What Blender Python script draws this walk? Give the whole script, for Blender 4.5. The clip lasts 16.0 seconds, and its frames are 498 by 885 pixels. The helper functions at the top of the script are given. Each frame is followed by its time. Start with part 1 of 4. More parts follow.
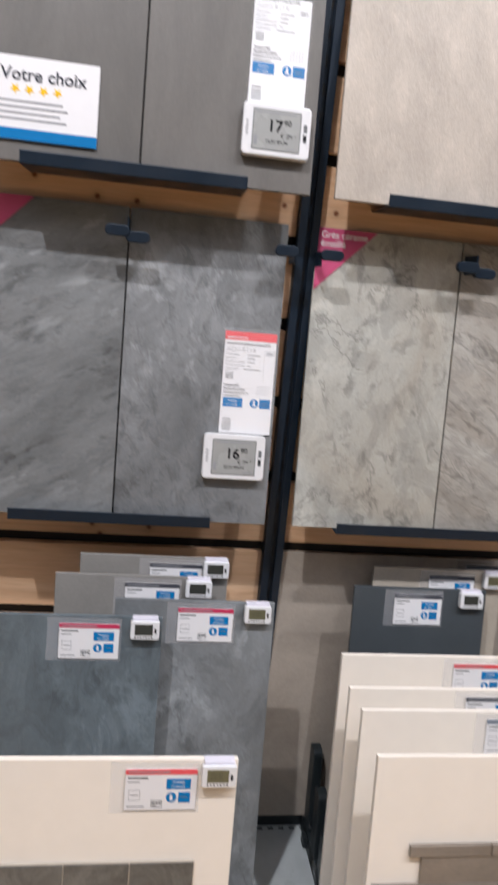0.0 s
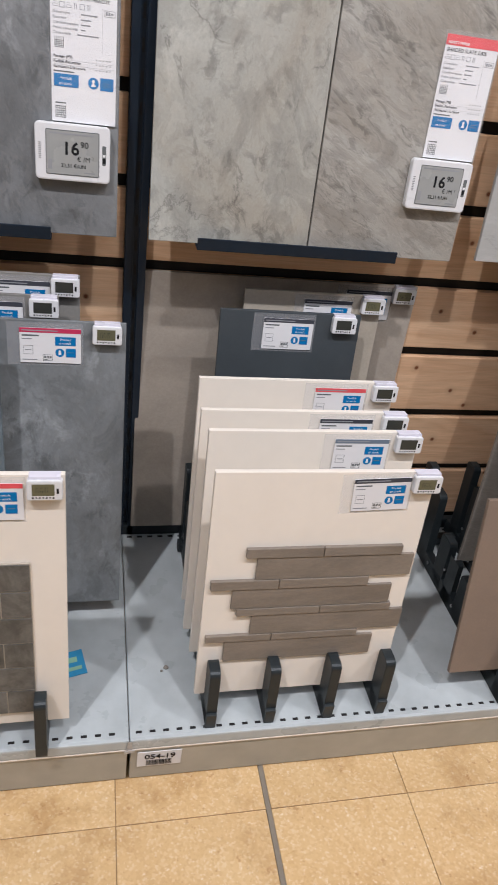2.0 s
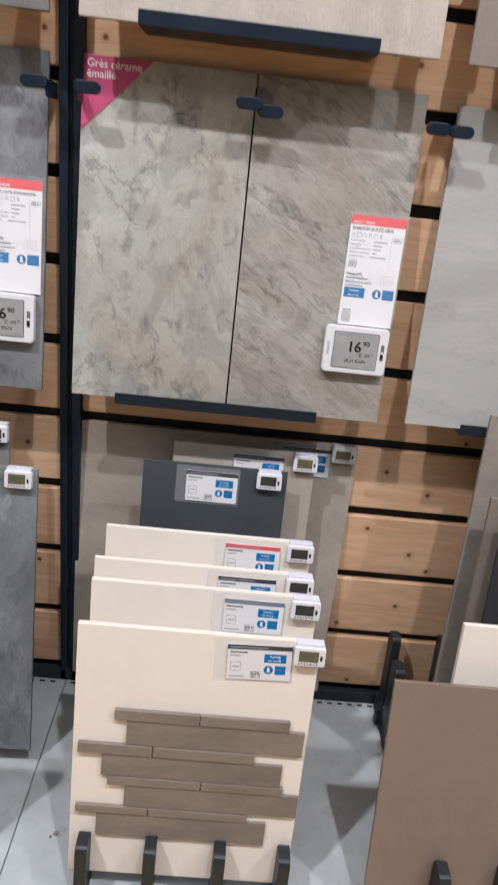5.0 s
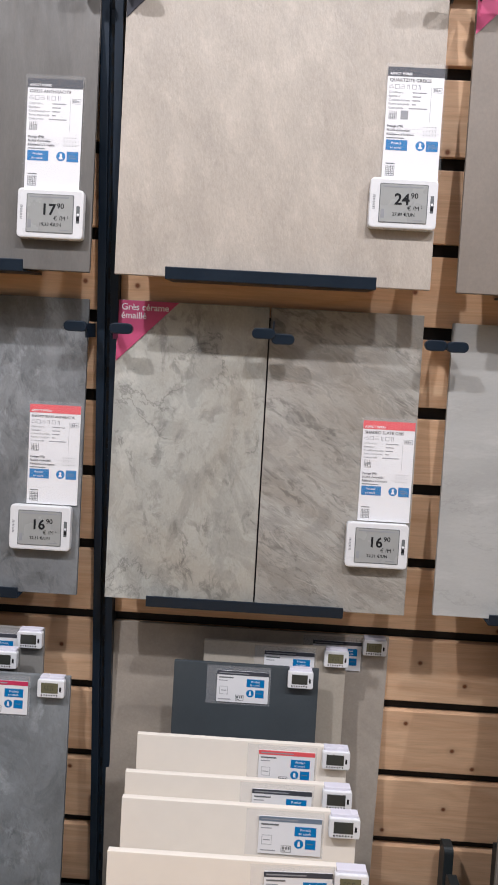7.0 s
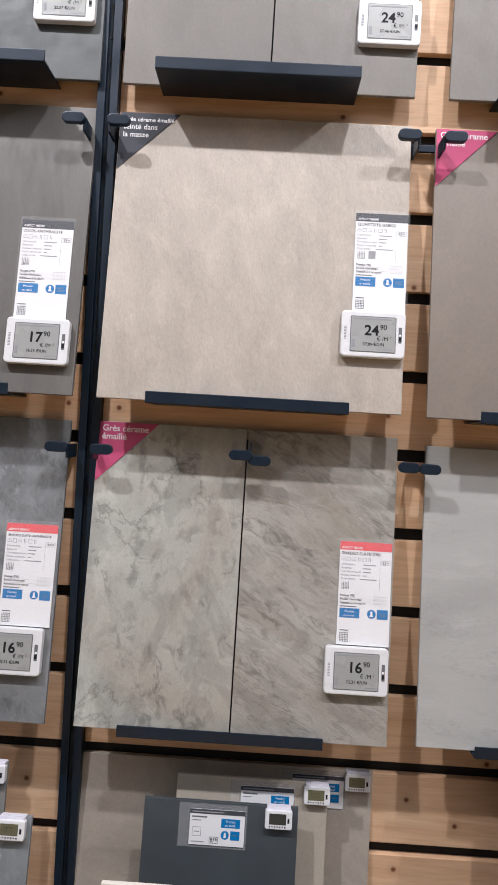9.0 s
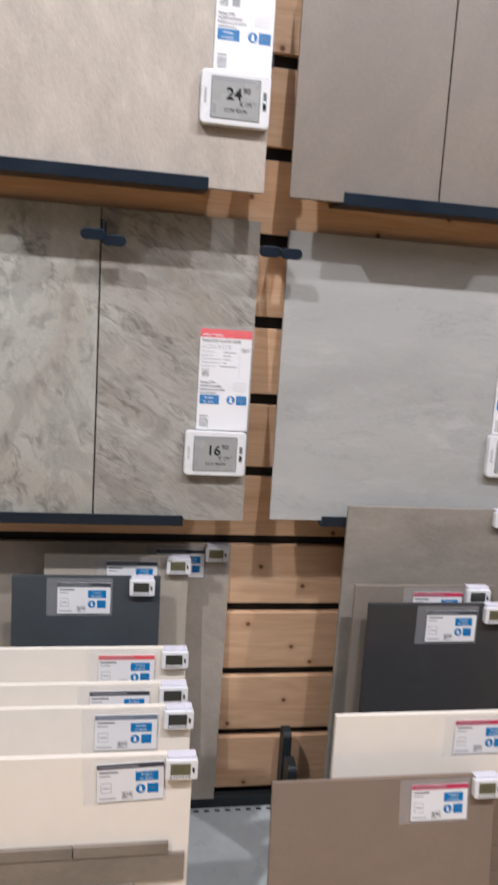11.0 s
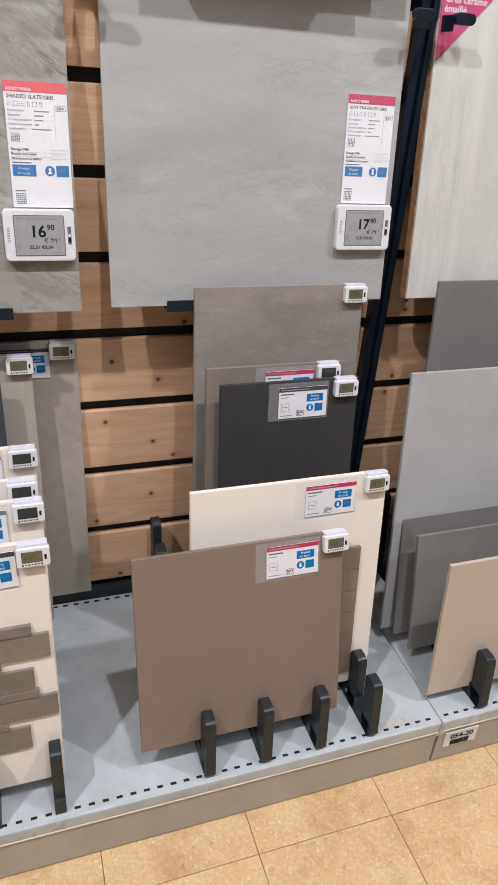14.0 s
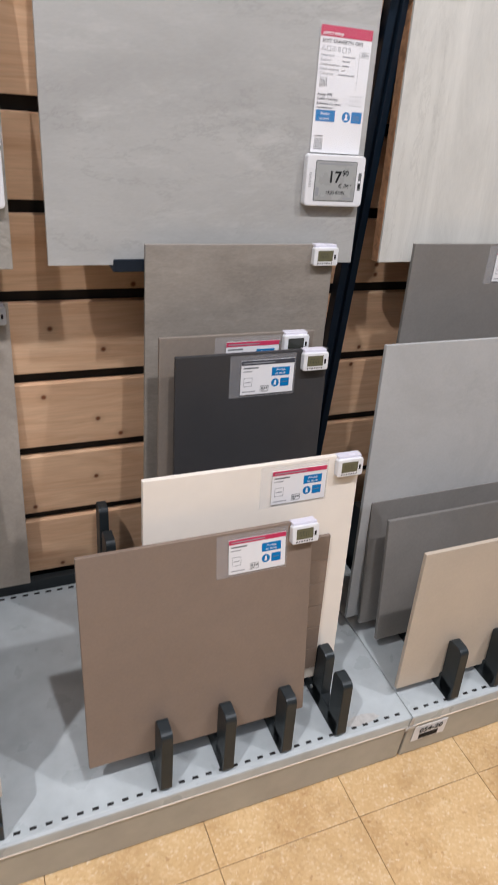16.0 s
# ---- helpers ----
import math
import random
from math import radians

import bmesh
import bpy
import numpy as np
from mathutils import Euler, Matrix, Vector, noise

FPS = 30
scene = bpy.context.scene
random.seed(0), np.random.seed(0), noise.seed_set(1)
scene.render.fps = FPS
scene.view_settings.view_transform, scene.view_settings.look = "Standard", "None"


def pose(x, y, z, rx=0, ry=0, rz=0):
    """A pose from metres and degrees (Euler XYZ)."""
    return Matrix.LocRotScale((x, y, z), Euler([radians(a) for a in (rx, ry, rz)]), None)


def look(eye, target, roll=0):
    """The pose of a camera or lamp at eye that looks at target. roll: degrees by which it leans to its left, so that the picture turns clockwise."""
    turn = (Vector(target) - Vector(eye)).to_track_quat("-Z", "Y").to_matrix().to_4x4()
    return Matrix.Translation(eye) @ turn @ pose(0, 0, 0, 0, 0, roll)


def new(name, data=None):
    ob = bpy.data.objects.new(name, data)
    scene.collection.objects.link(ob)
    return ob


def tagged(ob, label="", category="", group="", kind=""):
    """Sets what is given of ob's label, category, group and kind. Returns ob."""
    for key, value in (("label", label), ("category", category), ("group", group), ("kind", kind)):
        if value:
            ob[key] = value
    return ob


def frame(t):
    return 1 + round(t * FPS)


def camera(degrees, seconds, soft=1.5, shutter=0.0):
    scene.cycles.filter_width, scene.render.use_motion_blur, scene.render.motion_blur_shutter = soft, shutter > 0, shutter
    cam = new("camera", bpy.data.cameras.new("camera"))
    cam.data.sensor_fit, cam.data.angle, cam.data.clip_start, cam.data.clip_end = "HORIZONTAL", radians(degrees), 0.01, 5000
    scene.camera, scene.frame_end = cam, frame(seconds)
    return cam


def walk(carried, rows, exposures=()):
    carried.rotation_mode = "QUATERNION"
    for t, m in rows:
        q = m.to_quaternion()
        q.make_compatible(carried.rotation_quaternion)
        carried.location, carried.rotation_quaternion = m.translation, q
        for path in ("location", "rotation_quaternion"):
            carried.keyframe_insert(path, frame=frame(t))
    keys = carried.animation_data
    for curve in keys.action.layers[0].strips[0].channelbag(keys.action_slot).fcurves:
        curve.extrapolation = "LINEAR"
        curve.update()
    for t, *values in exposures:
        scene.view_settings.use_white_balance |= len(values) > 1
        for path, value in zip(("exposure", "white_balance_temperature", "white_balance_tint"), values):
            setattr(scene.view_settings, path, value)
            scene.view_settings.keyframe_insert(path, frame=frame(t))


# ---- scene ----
cam = camera(40.3, 16.0, shutter=0.4)
PATH = [
    (0, (-0.241, -1.412, 1.428), (0.043, 0.517, 0.984), 5.6),
    (0.5, (-0.215, -1.389, 1.419), (0.212, 0.434, 0.715), 6.1),
    (1, (-0.174, -1.367, 1.398), (0.331, 0.298, 0.411), 6.6),
    (1.5, (-0.097, -1.351, 1.363), (0.387, 0.245, 0.258), 7.1),
    (2, (-0.031, -1.365, 1.373), (0.408, 0.237, 0.26), 9.1),
    (2.5, (0.048, -1.369, 1.373), (0.481, 0.245, 0.274), 8.9),
    (3, (0.136, -1.329, 1.327), (0.632, 0.276, 0.242), 8.7),
    (5.5, (0.376, -1.393, 1.48), (0.396, 0.497, 0.826), 6.0),
    (6, (0.366, -1.396, 1.521), (0.432, 0.533, 0.995), 3.9),
    (6.5, (0.375, -1.41, 1.527), (0.424, 0.541, 1.089), 3.5),
    (7, (0.373, -1.414, 1.532), (0.332, 0.554, 1.178), 3.1),
    (7.5, (0.368, -1.401, 1.553), (0.342, 0.573, 1.232), 2.3),
    (8, (0.375, -1.414, 1.575), (0.352, 0.582, 1.451), 3.2),
    (8.2, (0.385, -1.424, 1.57), (0.338, 0.575, 1.551), 3.4),
    (10.3, (0.42, -1.419, 1.533), (0.543, 0.559, 1.271), 3.8),
    (10.5, (0.43, -1.412, 1.523), (0.618, 0.547, 1.168), 4.3),
    (11, (0.46, -1.416, 1.49), (0.781, 0.487, 0.964), 4.8),
    (11.5, (0.506, -1.429, 1.447), (0.923, 0.404, 0.764), 4.4),
    (12, (0.507, -1.424, 1.44), (0.975, 0.371, 0.691), 3.0),
    (12.5, (0.52, -1.42, 1.422), (1.001, 0.342, 0.606), 3.6),
    (13, (0.548, -1.413, 1.414), (1.04, 0.293, 0.495), 4.3),
    (13.5, (0.574, -1.419, 1.408), (1.163, 0.242, 0.464), 4.4),
    (14, (0.562, -1.412, 1.398), (1.175, 0.225, 0.426), 4.7),
    (14.5, (0.569, -1.412, 1.399), (1.144, 0.237, 0.423), 4.2),
    (15, (0.572, -1.364, 1.373), (1.167, 0.219, 0.305), 5.2),
    (15.5, (0.557, -1.286, 1.351), (1.262, 0.209, 0.224), 8.1),
    (16, (0.585, -1.273, 1.343), (1.34, 0.26, 0.304), 7.5),
]
walk(cam, [(t, look(eye, target, roll)) for t, eye, target, roll in PATH],
     [(0, 0.05), (0.5, 0.08), (1.0, 0.12), (1.5, 0.05), (2.0, -0.06), (3.0, -0.1), (5.5, 0.1), (6.0, 0.0), (6.5, -0.1), (8.0, -0.03), (10.5, -0.05), (11.5, 0.04), (12.0, 0.08), (13.5, 0.06), (16.0, 0.0)])

# ---- light ----
world = bpy.data.worlds.new("store_air")
world.use_nodes = True
world.node_tree.nodes["Background"].inputs[0].default_value = (0.9, 0.95, 1.0, 1)
world.node_tree.nodes["Background"].inputs[1].default_value = 0.05
scene.world = world
AMBIENT_W = 105
for sx, watts in ((-1.25, 370), (1.0, 245), (3.1, 262)):
    ld = bpy.data.lights.new("track_spot", "SPOT")
    ld.energy, ld.shadow_soft_size, ld.spot_size, ld.spot_blend = watts, 0.05, radians(86), 0.7
    ld.color = (1.0, 0.98, 1.03)
    new("track_spot", ld).matrix_world = look((sx, -1.86, 4.5), (0.45 + (sx - 0.35) * 0.5, -0.2, 0.9))
# unseen area light, added as soft general fill
ld = bpy.data.lights.new("ambient_fill", "AREA")
ld.shape, ld.size, ld.size_y, ld.energy, ld.color = "RECTANGLE", 8.0, 2.8, AMBIENT_W, (0.93, 0.97, 1.12)
new("ambient_fill", ld).matrix_world = pose(0.6, -3.4, 5.2)


# ---- materials ----
def lin(r, g, b, k=0.85):
    return tuple(k * ((c / 255 + 0.055) / 1.055) ** 2.4 for c in (r, g, b)) + (1,)


def shade(name, rough=0.5, metal=0.0):
    m = bpy.data.materials.new(name)
    m.use_nodes = True
    nt = m.node_tree
    bs = nt.nodes["Principled BSDF"]
    bs.inputs["Roughness"].default_value, bs.inputs["Metallic"].default_value = rough, metal
    return m, nt, bs


def coords(nt, stretch=(1, 1, 1)):
    tc, oi = nt.nodes.new("ShaderNodeTexCoord"), nt.nodes.new("ShaderNodeObjectInfo")
    sc, ad = nt.nodes.new("ShaderNodeVectorMath"), nt.nodes.new("ShaderNodeVectorMath")
    mp = nt.nodes.new("ShaderNodeMapping")
    sc.operation, sc.inputs[1].default_value = "MULTIPLY", (37, 11, 53)
    nt.links.new(oi.outputs["Random"], sc.inputs[0])
    nt.links.new(tc.outputs["Object"], ad.inputs[0])
    nt.links.new(sc.outputs[0], ad.inputs[1])
    nt.links.new(ad.outputs[0], mp.inputs[0])
    mp.inputs["Scale"].default_value = stretch
    return mp.outputs[0]


def noise_tex(nt, vec, scale, detail=4.0, rough=0.55, distort=0.0):
    n = nt.nodes.new("ShaderNodeTexNoise")
    n.inputs["Scale"].default_value, n.inputs["Detail"].default_value = scale, detail
    n.inputs["Roughness"].default_value, n.inputs["Distortion"].default_value = rough, distort
    nt.links.new(vec, n.inputs["Vector"])
    return n.outputs["Fac"]


def ramp(nt, fac, stops):
    r = nt.nodes.new("ShaderNodeValToRGB")
    while len(r.color_ramp.elements) < len(stops):
        r.color_ramp.elements.new(0.5)
    for e, (p, c) in zip(r.color_ramp.elements, stops):
        e.position, e.color = p, c
    nt.links.new(fac, r.inputs[0])
    return r.outputs[0]


def mix(nt, a, b, fac, mode="MIX"):
    x = nt.nodes.new("ShaderNodeMix")
    x.data_type, x.blend_type = "RGBA", mode
    for val, slot in ((fac, 0), (a, 6), (b, 7)):
        if isinstance(val, bpy.types.NodeSocket):
            nt.links.new(val, x.inputs[slot])
        else:
            x.inputs[slot].default_value = val
    return x.outputs[2]


def bump(nt, bs, height, strength, dist):
    b = nt.nodes.new("ShaderNodeBump")
    b.inputs["Strength"].default_value, b.inputs["Distance"].default_value = strength, dist
    nt.links.new(height, b.inputs["Height"])
    nt.links.new(b.outputs[0], bs.inputs["Normal"])


def grey(v):
    return (v, v, v, 1)


def stone(name, rgb, contrast=0.2, scale=4.0, stretch=(1, 1, 1), distort=0.5, rough=0.5, relief=0.3, veins=0.0, grain=0.06, tilt=None, spots=0.0):
    """Ceramic tile with a printed stone look: clouds, streaks, veins and fine grain."""
    m, nt, bs = shade(name, rough)
    v = coords(nt)
    if tilt is not None:
        v.node.inputs["Rotation"].default_value = (0, radians(tilt), 0)
    drawn = nt.nodes.new("ShaderNodeMapping")
    drawn.inputs["Scale"].default_value = stretch
    nt.links.new(v, drawn.inputs[0])
    v = drawn.outputs[0]
    base = lin(*rgb)
    lo, hi = [tuple(min(1, c * f) for c in base[:3]) + (1,) for f in (1 - contrast, 1 + contrast)]
    big = noise_tex(nt, v, scale, 10, 0.68, distort)
    col = ramp(nt, big, [(0.37, lo), (0.5, base), (0.64, hi)])
    wide = noise_tex(nt, v, scale * 0.35, 3, 0.5, 0.3)
    col = mix(nt, col, ramp(nt, wide, [(0.3, grey(1 - contrast * 0.7)), (0.7, grey(1 + contrast * 0.4))]), 1.0, "MULTIPLY")
    fine = noise_tex(nt, v, 190, 3, 0.7)
    col = mix(nt, col, ramp(nt, fine, [(0.3, grey(1 - grain)), (0.7, grey(1 + grain))]), 1.0, "MULTIPLY")
    if spots:
        sp = noise_tex(nt, v, scale * 2.0, 10, 0.74, 0.2)
        sp = ramp(nt, sp, [(0.53, grey(0)), (0.66, grey(spots))])
        col = mix(nt, col, tuple(min(0.9, c * 1.9 + 0.02) for c in base[:3]) + (1,), sp)
    if veins:
        vn = noise_tex(nt, v, scale * 0.7, 10, 0.74, 0.3)
        line = ramp(nt, vn, [(0.485, grey(1)), (0.5, grey(1 - veins)), (0.512, grey(1))])
        where = ramp(nt, noise_tex(nt, v, scale * 0.8, 2), [(0.48, grey(0)), (0.6, grey(1))])
        col = mix(nt, col, mix(nt, grey(1), line, where), 1.0, "MULTIPLY")
    nt.links.new(col, bs.inputs["Base Color"])
    rr = ramp(nt, noise_tex(nt, v, 30, 3), [(0.3, grey(max(0.05, rough - 0.08))), (0.7, grey(rough + 0.1))])
    nt.links.new(rr, bs.inputs["Roughness"])
    bump(nt, bs, mix(nt, big, noise_tex(nt, v, 70, 5, 0.7), 0.5), relief, 0.004)
    return m


def slate(name, rgb, tilt=0.0, stretch=(1, 1, 1), cracks=0.5, crust=0.3, pits=0.4, contrast=0.2, warm=0.0):
    """Ceramic tile printed and moulded like cleft slate: tonal clouds, flaked layers, cracks and pits."""
    m, nt, bs = shade(name, 0.48)
    v = coords(nt)
    v.node.inputs["Rotation"].default_value = (0, radians(tilt), 0)
    drawn = nt.nodes.new("ShaderNodeMapping")
    drawn.inputs["Scale"].default_value = stretch
    nt.links.new(v, drawn.inputs[0])
    v = drawn.outputs[0]
    base = lin(*rgb)

    def tint(f, w=0.0):
        return (base[0] * f * (1 + w), base[1] * f, base[2] * f * (1 - w), 1)
    cloud = noise_tex(nt, v, 4.5, 6, 0.6, 0.6)
    col = ramp(nt, cloud, [(0.32, tint(1 - contrast, warm)), (0.5, tint(1.0)), (0.66, tint(1 + contrast * 0.8, -warm * 0.6))])
    ochre = ramp(nt, noise_tex(nt, v, 7.0, 5, 0.6, 0.6), [(0.56, grey(0)), (0.7, grey(warm * 3))])
    col = mix(nt, col, tint(1.02, 0.16), ochre)
    layer = noise_tex(nt, v, 10.0, 7, 0.62, 0.9)
    scale_edge = ramp(nt, layer, [(0.40, grey(0.86)), (0.47, grey(0.97)), (0.485, grey(1.06)), (0.60, grey(1.0)), (0.615, grey(1.1)), (0.75, grey(1.16))])
    col = mix(nt, col, scale_edge, 1.0, "MULTIPLY")
    where = ramp(nt, noise_tex(nt, v, 4.2, 3, 0.5, 0.5), [(0.50, grey(0)), (0.58, grey(1))])
    line = ramp(nt, noise_tex(nt, v, 6.0, 9, 0.66, 0.5), [(0.478, grey(1)), (0.495, grey(1 - cracks)), (0.503, grey(1 - cracks * 0.3)), (0.515, grey(1))])
    col = mix(nt, col, mix(nt, grey(1), line, where), 1.0, "MULTIPLY")
    pit = noise_tex(nt, v, 34.0, 6, 0.66, 0.6)
    hole = ramp(nt, pit, [(0.40, grey(1 - pits)), (0.50, grey(1.0)), (0.62, grey(1.06))])
    zone = ramp(nt, noise_tex(nt, v, 6.5, 5, 0.6, 0.7), [(0.48, grey(0.22)), (0.58, grey(1))])
    col = mix(nt, col, mix(nt, grey(1), hole, zone), 1.0, "MULTIPLY")
    pale = ramp(nt, noise_tex(nt, v, 12.0, 9, 0.68, 0.3), [(0.54, grey(0)), (0.63, grey(crust))])
    patch = ramp(nt, noise_tex(nt, v, 4.5, 3, 0.5), [(0.46, grey(0)), (0.6, grey(1))])
    col = mix(nt, col, tint(1.9), mix(nt, grey(0), pale, patch))
    fine = noise_tex(nt, v, 210, 3, 0.7)
    col = mix(nt, col, ramp(nt, fine, [(0.3, grey(0.93)), (0.7, grey(1.06))]), 1.0, "MULTIPLY")
    nt.links.new(col, bs.inputs["Base Color"])
    nt.links.new(ramp(nt, pit, [(0.3, grey(0.42)), (0.7, grey(0.6))]), bs.inputs["Roughness"])
    bump(nt, bs, mix(nt, scale_edge, hole, 0.45), 0.35, 0.004)
    return m


def paint(name, rgb, rough=0.5, metal=0.0, grain=0.05, scale=60, relief=0.03, gloss=0.5):
    """Painted, plastic or paper surface with slight unevenness and smudges."""
    m, nt, bs = shade(name, rough, metal)
    bs.inputs["Specular IOR Level"].default_value = gloss
    v = coords(nt)
    c = mix(nt, lin(*rgb), ramp(nt, noise_tex(nt, v, scale, 4), [(0.3, grey(1 - grain)), (0.7, grey(1 + grain * 0.5))]), 1.0, "MULTIPLY")
    c = mix(nt, c, ramp(nt, noise_tex(nt, v, 6, 3), [(0.35, grey(1 - grain)), (0.65, grey(1))]), 1.0, "MULTIPLY")
    nt.links.new(c, bs.inputs["Base Color"])
    nt.links.new(ramp(nt, noise_tex(nt, v, 14, 4), [(0.3, grey(max(0.02, rough - 0.1))), (0.7, grey(rough + 0.08))]), bs.inputs["Roughness"])
    bump(nt, bs, noise_tex(nt, v, 350, 3), relief, 0.001)
    return m


def wood(name):
    m, nt, bs = shade(name, 0.55)
    v = coords(nt, (0.55, 1, 5.5))
    warp = noise_tex(nt, v, 3.2, 5, 0.55, 0.7)
    col = ramp(nt, warp, [(0.3, lin(214, 168, 130)), (0.45, lin(238, 198, 160)), (0.55, lin(226, 182, 144)), (0.7, lin(243, 208, 172))])
    fib = noise_tex(nt, coords(nt, (2, 1, 60)), 5, 4, 0.7)
    col = mix(nt, col, ramp(nt, fib, [(0.3, grey(0.88)), (0.7, grey(1.06))]), 1.0, "MULTIPLY")
    vor = nt.nodes.new("ShaderNodeTexVoronoi")
    vor.voronoi_dimensions = "2D"
    vor.inputs["Scale"].default_value = 7.0
    flat = coords(nt, (1.0, 1.25, 1.0))
    flat.node.inputs["Rotation"].default_value = (radians(90), 0, 0)
    nt.links.new(flat, vor.inputs["Vector"])
    knot = ramp(nt, vor.outputs["Distance"], [(0.02, grey(1)), (0.05, grey(0))])
    col = mix(nt, col, lin(128, 72, 38), knot)
    halo = ramp(nt, vor.outputs["Distance"], [(0.04, grey(0.86)), (0.13, grey(1))])
    col = mix(nt, col, halo, 1.0, "MULTIPLY")
    nt.links.new(col, bs.inputs["Base Color"])
    bump(nt, bs, fib, 0.12, 0.001)
    return m


def terrazzo(name):
    m, nt, bs = shade(name, 0.34)
    v = coords(nt)
    vor = nt.nodes.new("ShaderNodeTexVoronoi")
    vor.inputs["Scale"].default_value = 210
    nt.links.new(v, vor.inputs["Vector"])
    sep = nt.nodes.new("ShaderNodeSeparateColor")
    nt.links.new(vor.outputs["Color"], sep.inputs[0])
    chips = ramp(nt, sep.outputs[0], [(0.0, lin(196, 148, 92)), (0.3, lin(214, 172, 114)), (0.65, lin(222, 182, 126)), (0.86, lin(236, 206, 160)), (1.0, lin(246, 228, 196))])
    body = ramp(nt, noise_tex(nt, v, 9, 5), [(0.3, lin(220, 184, 134)), (0.7, lin(232, 200, 152))])
    col = mix(nt, body, chips, 0.32)
    speck = ramp(nt, noise_tex(nt, v, 85, 4, 0.7), [(0.62, grey(0)), (0.68, grey(0.7))])
    col = mix(nt, col, lin(250, 234, 206), speck)
    brown = ramp(nt, noise_tex(nt, v, 60, 3, 0.6), [(0.29, grey(0.5)), (0.35, grey(0))])
    col = mix(nt, col, lin(176, 124, 72), brown)
    dirt = ramp(nt, noise_tex(nt, v, 5, 6, 0.65), [(0.32, lin(206, 190, 170, 1.0)), (0.5, grey(1))])
    col = mix(nt, col, dirt, 0.7, "MULTIPLY")
    oi = nt.nodes.new("ShaderNodeObjectInfo")
    col = mix(nt, col, ramp(nt, oi.outputs["Random"], [(0, grey(0.93)), (1, grey(1.03))]), 1.0, "MULTIPLY")
    nt.links.new(col, bs.inputs["Base Color"])
    nt.links.new(ramp(nt, noise_tex(nt, v, 12, 5), [(0.3, grey(0.25)), (0.7, grey(0.45))]), bs.inputs["Roughness"])
    bump(nt, bs, noise_tex(nt, v, 25, 3), 0.05, 0.002)
    return m


def plastic_film(name):
    m, nt, bs = shade(name, 0.12)
    bs.inputs["Base Color"].default_value = (0.93, 0.94, 0.95, 1)
    bs.inputs["Alpha"].default_value = 0.035
    return m


def pocket_film(name):
    m, nt, bs = shade(name, 0.25)
    # grey at low alpha: reflection haze of clear film put into its colour
    bs.inputs["Base Color"].default_value = (0.5, 0.5, 0.52, 1)
    bs.inputs["Alpha"].default_value = 0.15
    return m


SLATE = slate("slate_grey_tile", (175, 174, 166), 0, (1, 1, 0.72), 0.45, 0.26, 0.36, 0.14, 0.05)
SLATE_B = slate("slate_grey_tile_streaked", (165, 161, 153), -30, (0.8, 1, 2.0), 0.3, 0.25, 0.36, 0.19, 0.04)
ANTH = slate("slate_anthracite_tile", (124, 127, 129), 15, (1.1, 1, 0.7), 0.2, 0.95, 0.3, 0.3)
ANTH_B = slate("slate_anthracite_tile_streaked", (122, 125, 126), 28, (0.7, 1, 1.8), 0.3, 0.8, 0.38, 0.26)
QUARTZ = stone("quartzite_greige_tile", (187, 177, 165), 0.09, 12, (1.25, 1, 0.6), 0.3, 0.5, 0.55, 0.1, 0.07, 10, 0.12)
TRAV = stone("travertine_grey_tile", (180, 180, 177), 0.07, 5, (0.5, 1, 1.6), 0.6, 0.42, 0.05, 0.14, 0.03, 4, 0.14)
OXOS = stone("charcoal_oxide_tile", (104, 101, 97), 0.16, 4, (1.6, 1, 0.5), 0.4, 0.5, 0.1)
TAUPE = stone("taupe_concrete_tile", (137, 127, 117), 0.07, 4, (1, 1, 0.8), 0.4, 0.5, 0.08)
GREY_C = stone("warm_grey_concrete_tile", (128, 123, 117), 0.1, 4, (1.2, 1, 0.7), 0.5, 0.5, 0.1)
DARK_C = stone("dark_grey_concrete_tile", (88, 92, 93), 0.1, 4, (1, 1, 1), 0.5, 0.5, 0.1)
PALE_WOOD = stone("pale_limed_tile", (213, 212, 205), 0.09, 5, (1.9, 1, 0.35), 0.9, 0.45, 0.15, 0.14, 0.03)
BEIGE = stone("beige_stone_tile", (180, 170, 158), 0.13, 6, (1, 1, 1), 0.5, 0.5, 0.2)
BEIGE_B = stone("sand_stone_tile", (186, 177, 163), 0.06, 6, (1, 1, 1), 0.5, 0.5, 0.15)
MIDGREY = stone("mottled_grey_tile", (150, 143, 134), 0.12, 7, (0.6, 1, 1.7), 0.6, 0.5, 0.15, 0.12, 0.09, None, 0.16)
BLUEGREY = slate("oxidised_blue_grey_tile", (126, 131, 134), 0, (1.2, 1, 0.8), 0.1, 0.7, 0.3, 0.28)
BLUEGREY_B = slate("blue_slate_tile", (102, 113, 119), 0, (1.2, 1, 0.6), 0.1, 0.5, 0.25, 0.28)
HGREY = stone("plain_grey_tile", (140, 138, 134), 0.07, 6, (1, 1, 1), 0.4, 0.5, 0.1)
NAVY = stone("slate_blue_plain_tile", (68, 75, 80), 0.05, 8, (1, 1, 1), 0.3, 0.5, 0.05, 0, 0.03)
BLACKT = stone("charcoal_plain_tile", (58, 58, 60), 0.05, 8, (1, 1, 1), 0.3, 0.5, 0.05, 0, 0.03)
BROWN = stone("mink_brown_tile", (139, 122, 109), 0.05, 5, (1, 1, 1), 0.4, 0.5, 0.08, 0, 0.04)
COOLGREY = stone("cool_grey_tile", (183, 184, 183), 0.08, 4, (1, 1, 1), 0.6, 0.45, 0.06, 0.06, 0.03)
STEEL_G = stone("graphite_tile", (128, 125, 121), 0.07, 5, (1, 1, 1), 0.4, 0.45, 0.08, 0, 0.05)
